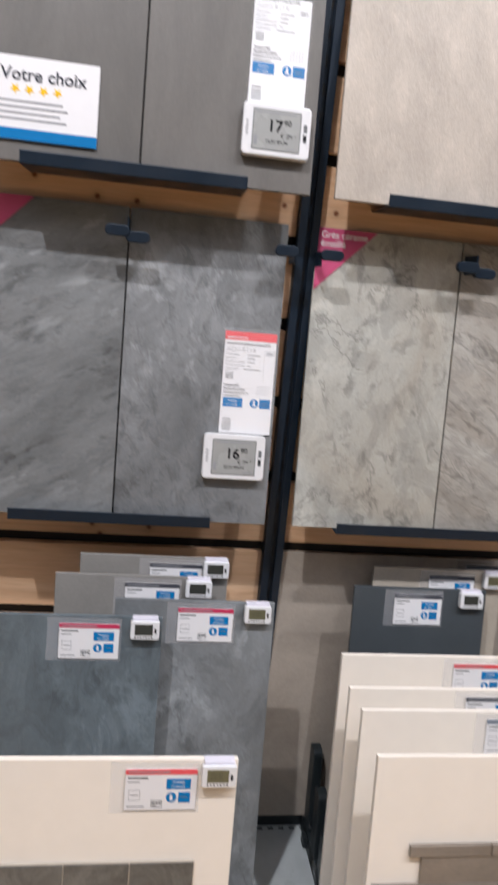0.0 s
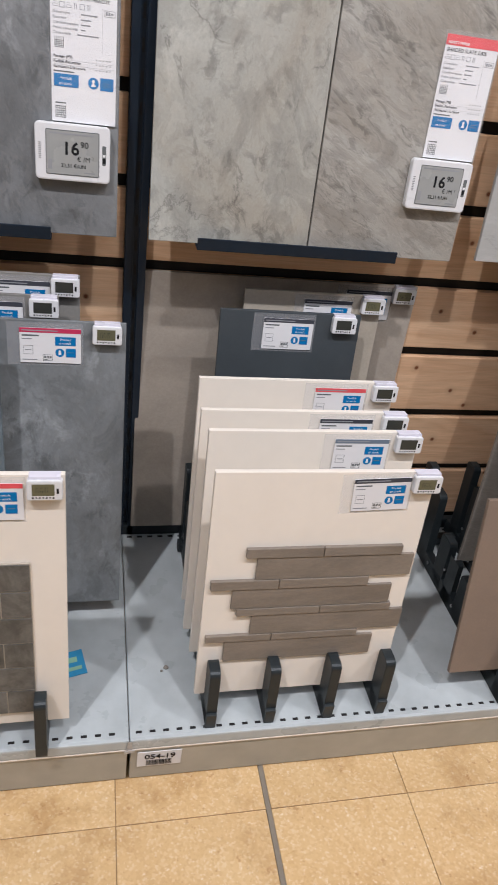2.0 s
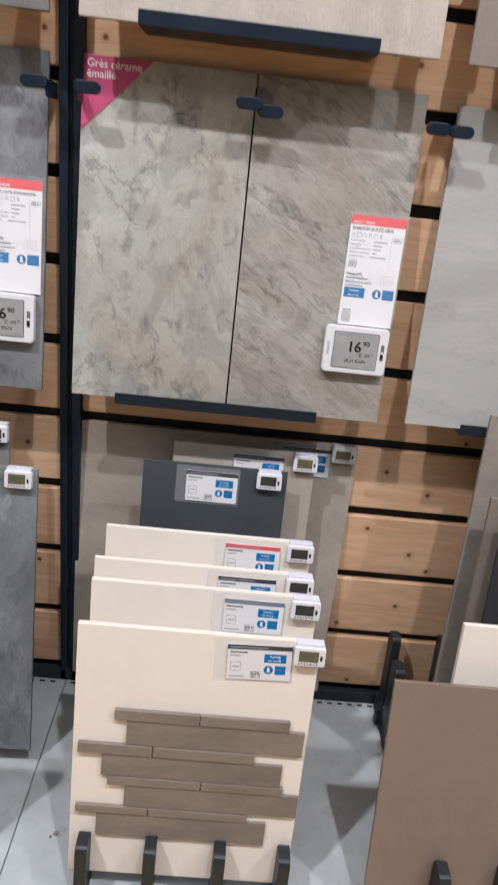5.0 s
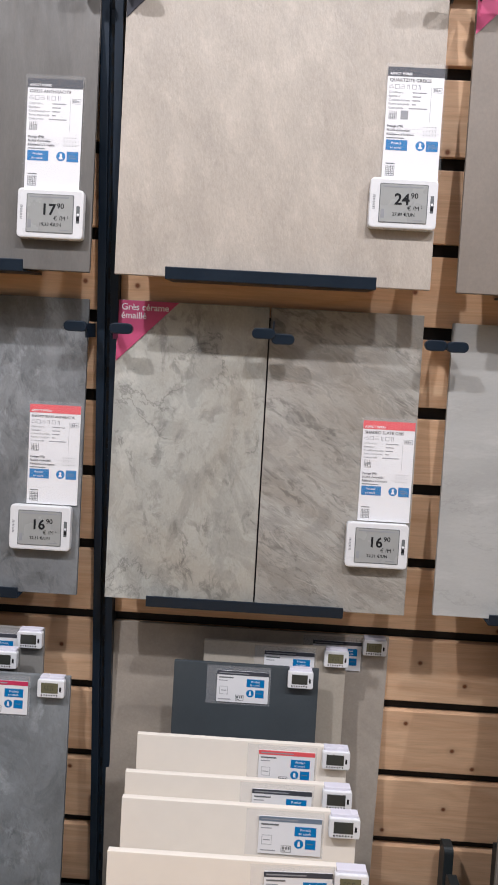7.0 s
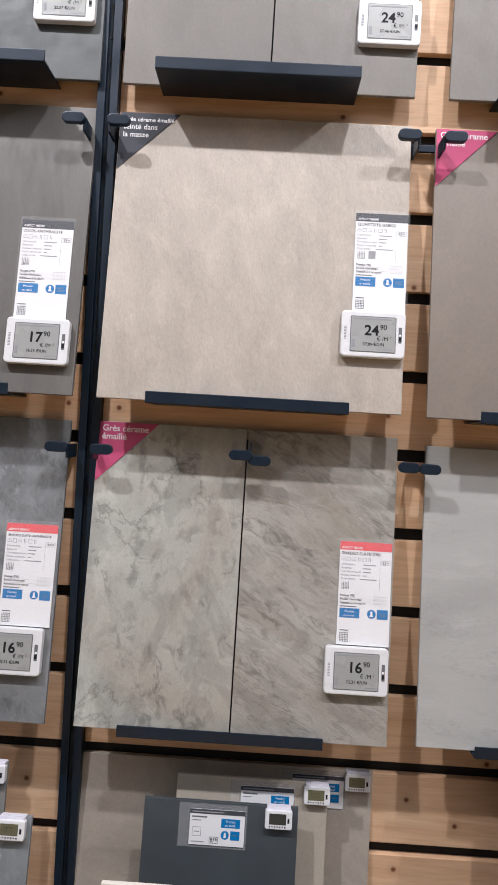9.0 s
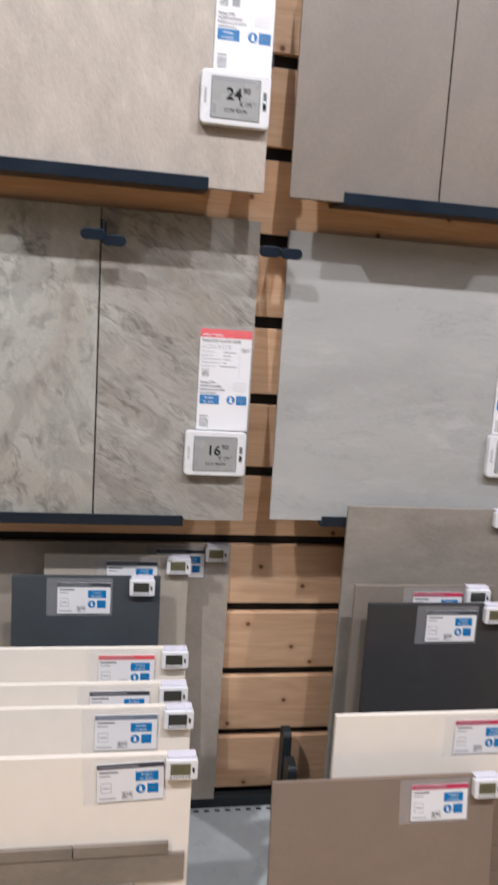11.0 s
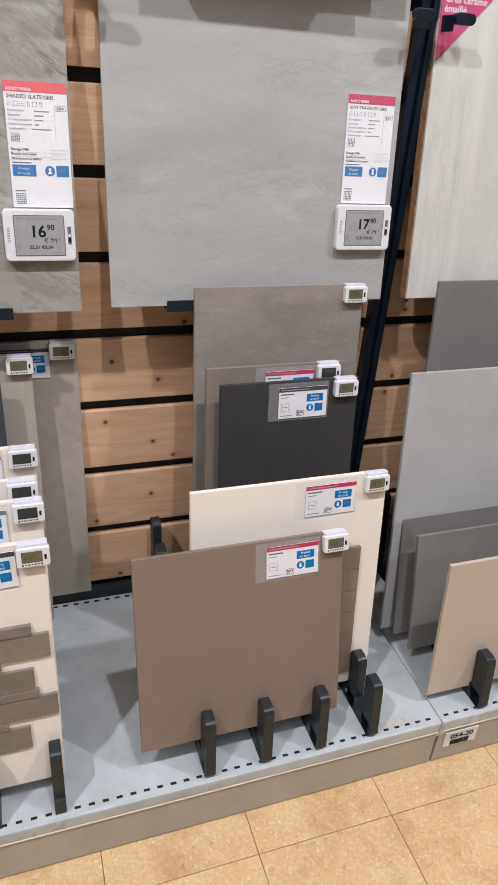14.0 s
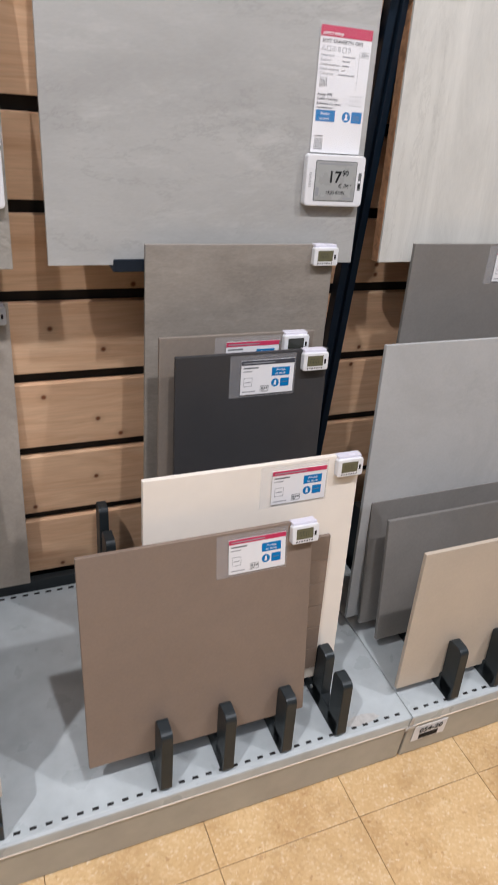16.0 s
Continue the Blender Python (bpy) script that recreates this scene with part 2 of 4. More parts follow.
SAND = stone("sand_beige_tile", (203, 190, 173), 0.04, 5, (1, 1, 1), 0.4, 0.5, 0.06, 0, 0.03)
MOSAIC = stone("mosaic_tile", (108, 107, 103), 0.4, 16, (1, 1, 1), 0.5, 0.38, 0.15, 0, 0.08)
STRIP = stone("taupe_strip_tile", (136, 126, 115), 0.16, 9, (0.5, 1, 1.5), 0.4, 0.5, 0.25, 0, 0.07)
CREAM = paint("cream_board", (250, 242, 230), 0.5, 0, 0.02, 30)
CHIP = stone("chipboard_edge", (156, 116, 84), 0.35, 60, (1, 1, 1), 0.3, 0.8, 0.5)
WOOD = wood("pine_slat")
NAVY_STEEL = paint("navy_powder_coat", (25, 41, 57), 0.42, 0.25, 0.1, 120, 0.08)
DARK_STEEL = paint("charcoal_powder_coat", (42, 50, 54), 0.45, 0.2, 0.1, 120, 0.08)
STEEL_BOLT = paint("zinc_bolt", (190, 192, 195), 0.3, 0.9)
SLOT_BLACK = paint("black_slot", (22, 21, 22), 0.7)
BASE_TOP = paint("pale_grey_steel", (198, 206, 208), 0.34, 0.0, 0.11, 18, 0.05)
PLINTH = paint("grey_beige_steel", (184, 180, 168), 0.4, 0.0, 0.08, 20, 0.05)
TERRAZZO = terrazzo("cream_terrazzo")
JOINT = paint("floor_joint", (160, 128, 90), 0.8)
THICK_JOINT = paint("grey_expansion_joint", (138, 128, 114), 0.7)
PAPER = paint("white_paper", (240, 240, 242), 0.5, 0, 0.015)
CLIP_PL = paint("milky_plastic", (232, 230, 242), 0.25, 0, 0.02)
WHITE_PL = paint("white_plastic", (236, 237, 239), 0.3, 0, 0.02)
BEZEL = paint("grey_bezel", (112, 116, 118), 0.4)
EINK = paint("eink_screen", (168, 170, 168), 0.28, 0, 0.03)
LCD = paint("lcd_screen", (108, 106, 82), 0.18, 0, 0.05)
LCD_DARK = paint("lcd_screen_dark", (62, 64, 60), 0.18, 0, 0.05)
INK = paint("black_ink", (34, 35, 38), 0.6, gloss=0.15)
SOFT_INK = paint("grey_print", (158, 160, 164), 0.6, gloss=0.15)
RED = paint("coral_print", (240, 98, 104), 0.5, gloss=0.15)
ROSE = paint("crimson_print", (206, 62, 98), 0.5, gloss=0.15)
ANTH_INK = paint("anthracite_print", (74, 76, 84), 0.5, gloss=0.15)
STEEL_INK = paint("steel_blue_print", (120, 134, 150), 0.5, gloss=0.15)
BLUE = paint("blue_print", (2, 122, 188), 0.5, gloss=0.15)
TAPE = paint("dusty_tape", (206, 204, 200), 0.4, 0, 0.2, 90, 0.3)
LEAF_INK = paint("pale_green_print", (150, 200, 170), 0.5)
CYAN = paint("cyan_leaflet", (40, 150, 200), 0.4)
PINK = paint("raspberry_sticker", (206, 92, 132), 0.4, gloss=0.15)
YELLOW = paint("yellow_print", (250, 200, 40), 0.5, gloss=0.15)
FILM = plastic_film("clear_pocket")
POCKET = pocket_film("hazed_clear_pocket")
STORE_WALL = paint("store_wall", (190, 188, 184), 0.7)
CEIL = paint("store_ceiling", (226, 226, 224), 0.8)


# ---- mesh helpers ----
def box(bm, x0, x1, y0, y1, z0, z1, bev=0.0, shift=0.0):
    """A block; shift slides its top along y."""
    vs = [bm.verts.new((x, y + (shift if z == z1 else 0), z)) for x in (x0, x1) for y in (y0, y1) for z in (z0, z1)]
    fs = [bm.faces.new([vs[i] for i in q]) for q in ((0, 1, 3, 2), (4, 6, 7, 5), (0, 4, 5, 1), (2, 3, 7, 6), (0, 2, 6, 4), (1, 5, 7, 3))]
    if bev:
        es = {e for f in fs for e in f.edges}
        bmesh.ops.bevel(bm, geom=list(es), offset=bev, segments=2, profile=0.6, affect="EDGES")
    return bm


def slab(x0, x1, y0, y1, z0, z1, bev=0.0, shift=0.0):
    return box(bmesh.new(), x0, x1, y0, y1, z0, z1, bev, shift)


def prism(outline, y0, y1, bev=0.0):
    """An outline in x and z, pulled along y."""
    bm = bmesh.new()
    a = [bm.verts.new((x, y0, z)) for x, z in outline]
    b = [bm.verts.new((x, y1, z)) for x, z in outline]
    n = len(a)
    front, back = bm.faces.new(a), bm.faces.new(b[::-1])
    for i in range(n):
        bm.faces.new((a[i], b[i], b[(i + 1) % n], a[(i + 1) % n]))
    bmesh.ops.recalc_face_normals(bm, faces=bm.faces)
    if bev:
        bmesh.ops.bevel(bm, geom=list(front.edges), offset=bev, segments=2, profile=0.6, affect="EDGES")
    return bm


def rounded(x0, x1, z0, z1, r, n=5):
    pts = []
    for cx, cz, a0 in ((x1 - r, z0 + r, -90), (x1 - r, z1 - r, 0), (x0 + r, z1 - r, 90), (x0 + r, z0 + r, 180)):
        pts += [(cx + r * math.cos(radians(a0 + 90 * i / n)), cz + r * math.sin(radians(a0 + 90 * i / n))) for i in range(n + 1)]
    return pts


def mesh_of(bm, material, name="mesh"):
    bmesh.ops.recalc_face_normals(bm, faces=bm.faces)
    me = bpy.data.meshes.new(name)
    bm.to_mesh(me)
    bm.free()
    me.materials.append(material)
    return me


def part(name, bm, material, parent, label="", m=None):
    ob = new(name, bm if isinstance(bm, bpy.types.Mesh) else mesh_of(bm, material, name))
    ob.parent = parent
    if m is not None:
        ob.matrix_basis = m
    if label:
        ob["label"] = label
    return ob


def thing(name, m, label, category, group="", kind=""):
    ob = new(name)
    ob.empty_display_size = 0.05
    ob.matrix_basis = m
    return tagged(ob, label, category, group, kind)


def solid(name, bm, material, label, category="", kind="", m=None, group=""):
    ob = new(name, mesh_of(bm, material, name))
    if m is not None:
        ob.matrix_basis = m
    return tagged(ob, label, category, group, kind)


TEXTS = {}


def lettering(body, size, material, bold=0.0, align="LEFT"):
    """Flat lettering as a mesh that faces the room."""
    key = (body, size, material.name, align)
    if key not in TEXTS:
        cu = bpy.data.curves.new("lettering", "FONT")
        cu.body, cu.size, cu.align_x, cu.offset, cu.extrude = body, size, align, bold, 0.0001
        cu.resolution_u = 3
        ob = new("lettering", cu)
        dg = bpy.context.evaluated_depsgraph_get()
        me = bpy.data.meshes.new_from_object(ob.evaluated_get(dg))
        bpy.data.objects.remove(ob)
        me.transform(Matrix.Rotation(radians(90), 4, "X"))
        me.materials.clear()
        me.materials.append(material)
        TEXTS[key] = me
    return TEXTS[key]


# ---- the large structure ----
POSTS = (-1.307, 0.043, 1.389, 2.735)
LEAN = 7.3
SLOTS = [0.172, 0.346, 0.520, 0.694, 0.866] + [0.866 + 0.1646 * k for k in range(1, 16)]

solid("wall_north", slab(-4, 6, 0.03, 0.2, 0, 5.4), STORE_WALL, "dark backing wall behind the slatted display", kind="structure")
solid("wall_south", slab(-4, 6, -5.2, -5.0, 0, 5.4), STORE_WALL, "plain store wall across the aisle", kind="structure")
solid("wall_west", slab(-4.2, -4, -5.0, 0.03, 0, 5.4), STORE_WALL, "plain store wall closing the aisle", kind="structure")
solid("wall_east", slab(6, 6.2, -5.0, 0.03, 0, 5.4), STORE_WALL, "plain store wall closing the aisle", kind="structure")
solid("ceiling", slab(-4.2, 6.2, -5.2, 0.2, 5.4, 5.55), CEIL, "white store ceiling", kind="structure")

for a, b in zip(POSTS, POSTS[1:]):
    x0, x1 = a + 0.022, b - 0.022
    w = thing("slat_wall", pose(x0, 0, 0), "pine slat wall with black grooves between steel posts", "slat wall", "slat wall bays", "structure")
    part("groove_backing", slab(0, x1 - x0, 0.018, 0.029, 0.1, 3.35), SLOT_BLACK, w, "black groove backing")
    slat_mesh = {}
    for lo, hi in zip(SLOTS, SLOTS[1:]):
        h = round(hi - lo - 0.025, 4)
        if h not in slat_mesh:
            slat_mesh[h] = mesh_of(slab(0, x1 - x0, 0, 0.018, 0, h, 0.002), WOOD, "slat")
        part("slat", slat_mesh[h], WOOD, w, m=pose(0, 0, lo + 0.0125))

for px in POSTS:
    p = thing("upright_post", pose(px, 0, 0), "navy steel upright post with a slotted groove", "post", "display posts", "structure")
    part("flange", slab(-0.0215, -0.005, -0.022, 0.028, 0.143, 3.35, 0.0015), NAVY_STEEL, p)
    part("flange", slab(0.005, 0.0215, -0.022, 0.028, 0.143, 3.35, 0.0015), NAVY_STEEL, p)
    part("web", slab(-0.005, 0.005, -0.010, 0.028, 0.143, 3.35), NAVY_STEEL, p)
    bm = bmesh.new()
    for i in range(62):
        z = 0.2 + i * 0.05
        box(bm, -0.0022, 0.0022, -0.0112, -0.0102, z, z + 0.022)
    tagged(part("slot_row", bm, SLOT_BLACK, p, "row of black bracket slots"), kind="stuff")

# base plinths, one for each bay
for i, (a, b) in enumerate(zip(POSTS, POSTS[1:])):
    wd = b - a - 0.0014
    g = thing("display_base", pose(a + 0.0015 - 0.008, 0, 0), "pale grey steel base shelf with a perforated front edge", "base shelf", "display bases", "structure")
    part("deck", slab(0, wd, -0.600, -0.004, 0.128, 0.143, 0.003), BASE_TOP, g)
    part("front_lip", slab(0, wd, -0.606, -0.596, 0.112, 0.1425, 0.004), BASE_TOP, g)
    part("plinth", slab(0.0025, wd - 0.0025, -0.602, -0.585, 0.004, 0.112, 0.002), PLINTH, g, "grey beige plinth front")
    part("trim_edge", slab(0.001, wd - 0.001, -0.6055, -0.596, 0.1075, 0.1115, 0.0008), CREAM, g, "pale folded edge under the lip")
    # black block as the shade in the slit below the plinth
    part("kick_gap", slab(0.01, wd - 0.01, -0.594, -0.57, 0.0, 0.02), SLOT_BLACK, g)
    part("back_rail", slab(0, wd, -0.022, -0.003, 0.143, 0.176, 0.002), DARK_STEEL, g, "dark rail along the back of the deck")
    bm = bmesh.new()
    for k in range(int(wd / 0.0265)):
        x = 0.012 + k * 0.0265
        box(bm, x, x + 0.0115, -0.5915, -0.5862, 0.1405, 0.1437)
    for k in range(int(wd / 0.0265)):
        x = 0.012 + k * 0.0265
        box(bm, x, x + 0.013, -0.034, -0.028, 0.1405, 0.1437)
    tagged(part("perforations", bm, SLOT_BLACK, g, "row of small black slots"), kind="stuff")
for i, (px, txt) in enumerate(((0.043, "054-19"), (1.393, "054-20"))):
    tg = thing("shelf_location_tag", pose(px + 0.01, -0.6045, 0.072), "white barcode tag stuck on the plinth", "tag", "plinth tags")
    part("sticker", slab(0, 0.088, 0, 0.0015, -0.024, 0.024), PAPER, tg)
    part("printed_number", lettering(txt, 0.022, INK, 0.0004), INK, tg, m=pose(0.014, -0.0012, 0.002))
    bm = bmesh.new()
    x = 0.018
    while x < 0.068:
        wbar = random.choice((0.0008, 0.0014, 0.002))
        box(bm, x, x + wbar, -0.0012, 0, -0.02, -0.004)
        x += wbar + random.choice((0.001, 0.0016))
    tagged(part("barcode", bm, INK, tg), kind="stuff")


# ---- tiles on the wall ----
def tile_panel(x0, x1, yb, zb, h, mats, joints=(), lean=LEAN, thick=0.009, label="", name="tile_display", edge=None, group="wall tile panels"):
    """One display panel, whole or of several tiles side by side; origin at its lower left front corner."""
    t = thing(name, pose(x0, yb, zb, -lean), label, "tile sample", group)
    cuts = [0] + [j - x0 for j in joints] + [x1 - x0]
    for i, (a, b) in enumerate(zip(cuts, cuts[1:])):
        g0, g1 = (0.0015 if i else 0), (0.0015 if i < len(cuts) - 2 else 0)
        part("tile", slab(a + g0, b - g1, 0, thick, 0, h, 0.0012), mats[i % len(mats)], t)
    if joints:
        part("backing", slab(0.02, x1 - x0 - 0.02, thick, thick + 0.004, 0.02, h - 0.02), SLOT_BLACK, t, "black backing seen in the joint")
    if edge:
        part("backing_board", slab(-0.001, x1 - x0, thick, thick + 0.022, 0.0, h, 0.0008), edge, t, "chipboard backing with a raw edge")
    return t


def ledge(x0, x1, z, label="navy steel ledge bracket holding tiles"):
    s = thing("ledge_bracket", pose(x0, 0, z), label, "bracket", "tile ledges")
    part("shelf_plate", slab(0, x1 - x0, -0.108, -0.001, -0.004, -0.0005, 0.001), NAVY_STEEL, s)
    part("lip", slab(0, x1 - x0, -0.111, -0.107, -0.004, 0.019, 0.0015), NAVY_STEEL, s)


def pill(x0, x1, z, y, r=0.0105):
    return prism(rounded(x0, x1, z - r, z + r, r * 0.98), y - 0.006, y + 0.006, 0.002)


def hook(x, z, kind="joint"):
    """A retaining hook: one rounded bar over a joint, or a rounded bar at each side of a gap on a cross arm."""
    s = thing("tile_hook", pose(x, 0, z), "navy steel hook with rounded bars retaining tile tops", "hook", "tile hooks")
    y = -0.074
    if kind == "joint":
        part("bar", pill(-0.042, 0.004, 0.005, y), NAVY_STEEL, s)
        part("bar", pill(-0.004, 0.042, -0.004, y + 0.003), NAVY_STEEL, s)
        part("arm", slab(-0.0014, 0.0014, y, -0.001, -0.008, 0.030), NAVY_STEEL, s)
    elif kind == "pair":
        part("bar", pill(-0.042, 0.0, 0, y), NAVY_STEEL, s)
        part("bar", pill(0.0, 0.042, -0.001, y), NAVY_STEEL, s)
        part("arm", slab(-0.01, 0.01, y, -0.001, -0.007, 0.003, 0.001), NAVY_STEEL, s)
    else:
        part("bar", pill(-0.068, -0.022, 0, y), NAVY_STEEL, s)
        part("bar", pill(0.022, 0.068, 0, y), NAVY_STEEL, s)
        if kind == "gap":
            part("cross_arm", slab(-0.03, 0.03, -0.016, -0.008, -0.007, 0.007, 0.001), NAVY_STEEL, s)
        part("arm", slab(-0.0275, -0.0225, y + 0.005, -0.006, -0.022, 0.006, 0.001), NAVY_STEEL, s)
        part("arm", slab(0.0225, 0.0275, y + 0.005, -0.006, -0.022, 0.006, 0.001), NAVY_STEEL, s)


def corner_sticker(panel, rows, material, label, h, size=0.125, ink=PAPER, at=0.0):
    s = thing("corner_sticker", panel.matrix_basis @ pose(at, -0.0012, h), label, "sticker", "corner stickers")
    part("film", prism([(0.001, -0.001), (0.001, -size), (size, -0.001)], -0.0004, 0.0008), material, s)
    for i, (txt, sz) in enumerate(rows):
        part("printed_words", lettering(txt, sz, ink, 0.0002), ink, s, m=pose(0.008, -0.0006, -0.02 - i * 0.017))


def product_card(panel, u, v, title, band, w=0.105, h=0.205, second_square=False, blue_words=("Produit", "en stock")):
    """A tall printed card in a clear sleeve."""
    s = thing("product_card", panel.matrix_basis @ pose(u, -0.003, v), "white printed product card with a coloured band and blue boxes", "card", "product cards")
    part("paper", slab(0, w, 0, 0.0012, 0, h), PAPER, s)
    part("sleeve", slab(-0.004, w + 0.004, -0.0009, -0.0005, 0, h + 0.007), FILM, s, "clear plastic sleeve").visible_shadow = False
    part("band", slab(0, w, -0.0004, 0, h - 0.017, h), band, s, "coloured band")
    part("printed_words", lettering("ASPECT PIERRE", 0.0062, PAPER, 0.0001), PAPER, s, m=pose(0.004, -0.0006, h - 0.0145))
    part("printed_words", lettering(title, min(0.0086, 0.155 / max(1, len(title))), INK, 0.00006), INK, s, m=pose(0.004, -0.0003, h - 0.0265))
    bm = bmesh.new()
    for k in range(6):                                   # row of small pictograms
        x, z = 0.004 + k * 0.0105, h - 0.0395
        strokes = ((0, 0.008, 0, 0.0008), (0, 0.008, 0.0072, 0.008), (0, 0.0008, 0, 0.008), (0.0072, 0.008, 0, 0.008)) if k in (1, 4) else \
            ((0, 0.008, 0.001, 0.0016), (0, 0.0006, 0.001, 0.0045), (0.0074, 0.008, 0.001, 0.0045), (0.0012, 0.0068, 0.0042, 0.0048), (0.0014, 0.0066, 0.007, 0.0076)) if k in (0, 2) else \
            ((0.002, 0.003, 0, 0.008), (0.005, 0.006, 0, 0.008), (0.0014, 0.0036, 0.006, 0.008))
        for a, b, c, d in strokes:
            box(bm, x + a, x + b, -0.0003, 0, z + c, z + d)
    for a, b, c, d in ((0, 0.017, 0, 0.0007), (0, 0.017, 0.0083, 0.009), (0, 0.0007, 0, 0.009), (0.0163, 0.017, 0, 0.009), (0.002, 0.005, 0.002, 0.007), (0.006, 0.009, 0.002, 0.007), (0.010, 0.014, 0.003, 0.006)):
        box(bm, 0.085 + a, 0.085 + b, -0.0003, 0, h - 0.0445 + c, h - 0.0445 + d)
    tagged(part("pictograms", bm, SOFT_INK, s), kind="stuff")
    for k, word in enumerate(("Dimensions", "Epaisseur", "Conditionnement", "Points concern\u00e9s", "Code article")):
        part("small_words", lettering(word, 0.0056, SOFT_INK), SOFT_INK, s, m=pose(0.004, -0.0003, h - 0.0475 - k * 0.0072))
    bm = bmesh.new()
    for k, wide in enumerate((0.026, 0.016, 0.015, 0.007, 0.034)):
        z = h - 0.047 - k * 0.0072
        box(bm, 0.048 if k < 4 else 0.042, (0.048 if k < 4 else 0.042) + wide, -0.0003, 0, z, z + 0.0019)
    box(bm, 0.082, 0.0824, -0.0003, 0, h - 0.097, h - 0.034)
    for r in range(2):
        box(bm, 0.004, 0.101, -0.0002, 0, h - 0.1125 - r * 0.0075, h - 0.1123 - r * 0.0075)
    tagged(part("small_print", bm, SOFT_INK, s), kind="stuff")
    for k, word in enumerate(("Passage (PEI)", "Facilit\u00e9 d'entretien", "R\u00e9sistance \u00e0 la rayure")):
        part("small_words", lettering(word, 0.0058, ANTH_INK, 0.00008), ANTH_INK, s, m=pose(0.004, -0.0003, h - 0.1095 - k * 0.0075))
    bm = bmesh.new()
    for k in range(5):                                   # pattern of a tile
        box(bm, 0.006 + k * 0.0034, 0.0068 + k * 0.0034, -0.0003, 0, h - 0.095, h - 0.080)
        box(bm, 0.006, 0.0205, -0.0003, 0, h - 0.0955 + k * 0.0025, h - 0.0949 + k * 0.0025)
    for r in range(3):                                   # rating dots
        for k in range(5):
            box(bm, 0.072 + k * 0.0055, 0.0738 + k * 0.0055, -0.0003, 0, h - 0.1085 - r * 0.0075, h - 0.1067 - r * 0.0075)
    box(bm, 0.004, 0.037, -0.0003, 0, h - 0.1305, h - 0.1285)
    for k in range(6):
        box(bm, 0.006, 0.023, -0.0003, 0, 0.006 + k * 0.0034, 0.0068 + k * 0.0034)
        box(bm, 0.006 + k * 0.0032, 0.0068 + k * 0.0032, -0.0003, 0, 0.006, 0.0245)
    box(bm, 0.006, 0.023, -0.0003, 0, 0.0275, 0.0295)
    tagged(part("print", bm, BEZEL, s), kind="stuff")
    bm = bmesh.new()
    box(bm, 0.083, 0.095, -0.0007, -0.0004, h - 0.1415, h - 0.1403)
    box(bm, 0.083, 0.097, -0.0007, -0.0004, h - 0.1455, h - 0.1443)
    tagged(part("box_print", bm, STEEL_INK, s), kind="stuff")
    part("blue_box", slab(0.004, 0.044, -0.0004, 0, h - 0.152, h - 0.133), BLUE, s)
    part("printed_words", lettering(blue_words[0], 0.0062, PAPER), PAPER, s, m=pose(0.014, -0.0006, h - 0.141))
    part("printed_words", lettering(blue_words[1], 0.0062, PAPER), PAPER, s, m=pose(0.012, -0.0006, h - 0.149))
    part("blue_box", slab(0.079, 0.101, -0.0004, 0, h - 0.152, h - 0.133), BLUE, s)
    ring = [(0.068 + 0.0088 * math.cos(i * math.pi / 9), h - 0.1425 + 0.0088 * math.sin(i * math.pi / 9)) for i in range(18)]
    part("blue_disc", prism(ring, -0.0004, 0), BLUE, s)
    part("figure", prism([(0.0638, h - 0.1475), (0.0722, h - 0.1475), (0.0712, h - 0.1455), (0.0692, h - 0.1425), (0.0705, h - 0.140), (0.0695, h - 0.1372), (0.0665, h - 0.1372), (0.0655, h - 0.140), (0.0668, h - 0.1425), (0.0648, h - 0.1455)], -0.0007, -0.0004), PAPER, s)
    if second_square:
        part("empty_square", slab(0.028, 0.042, -0.0003, 0, h - 0.095, h - 0.079), SOFT_INK, s)


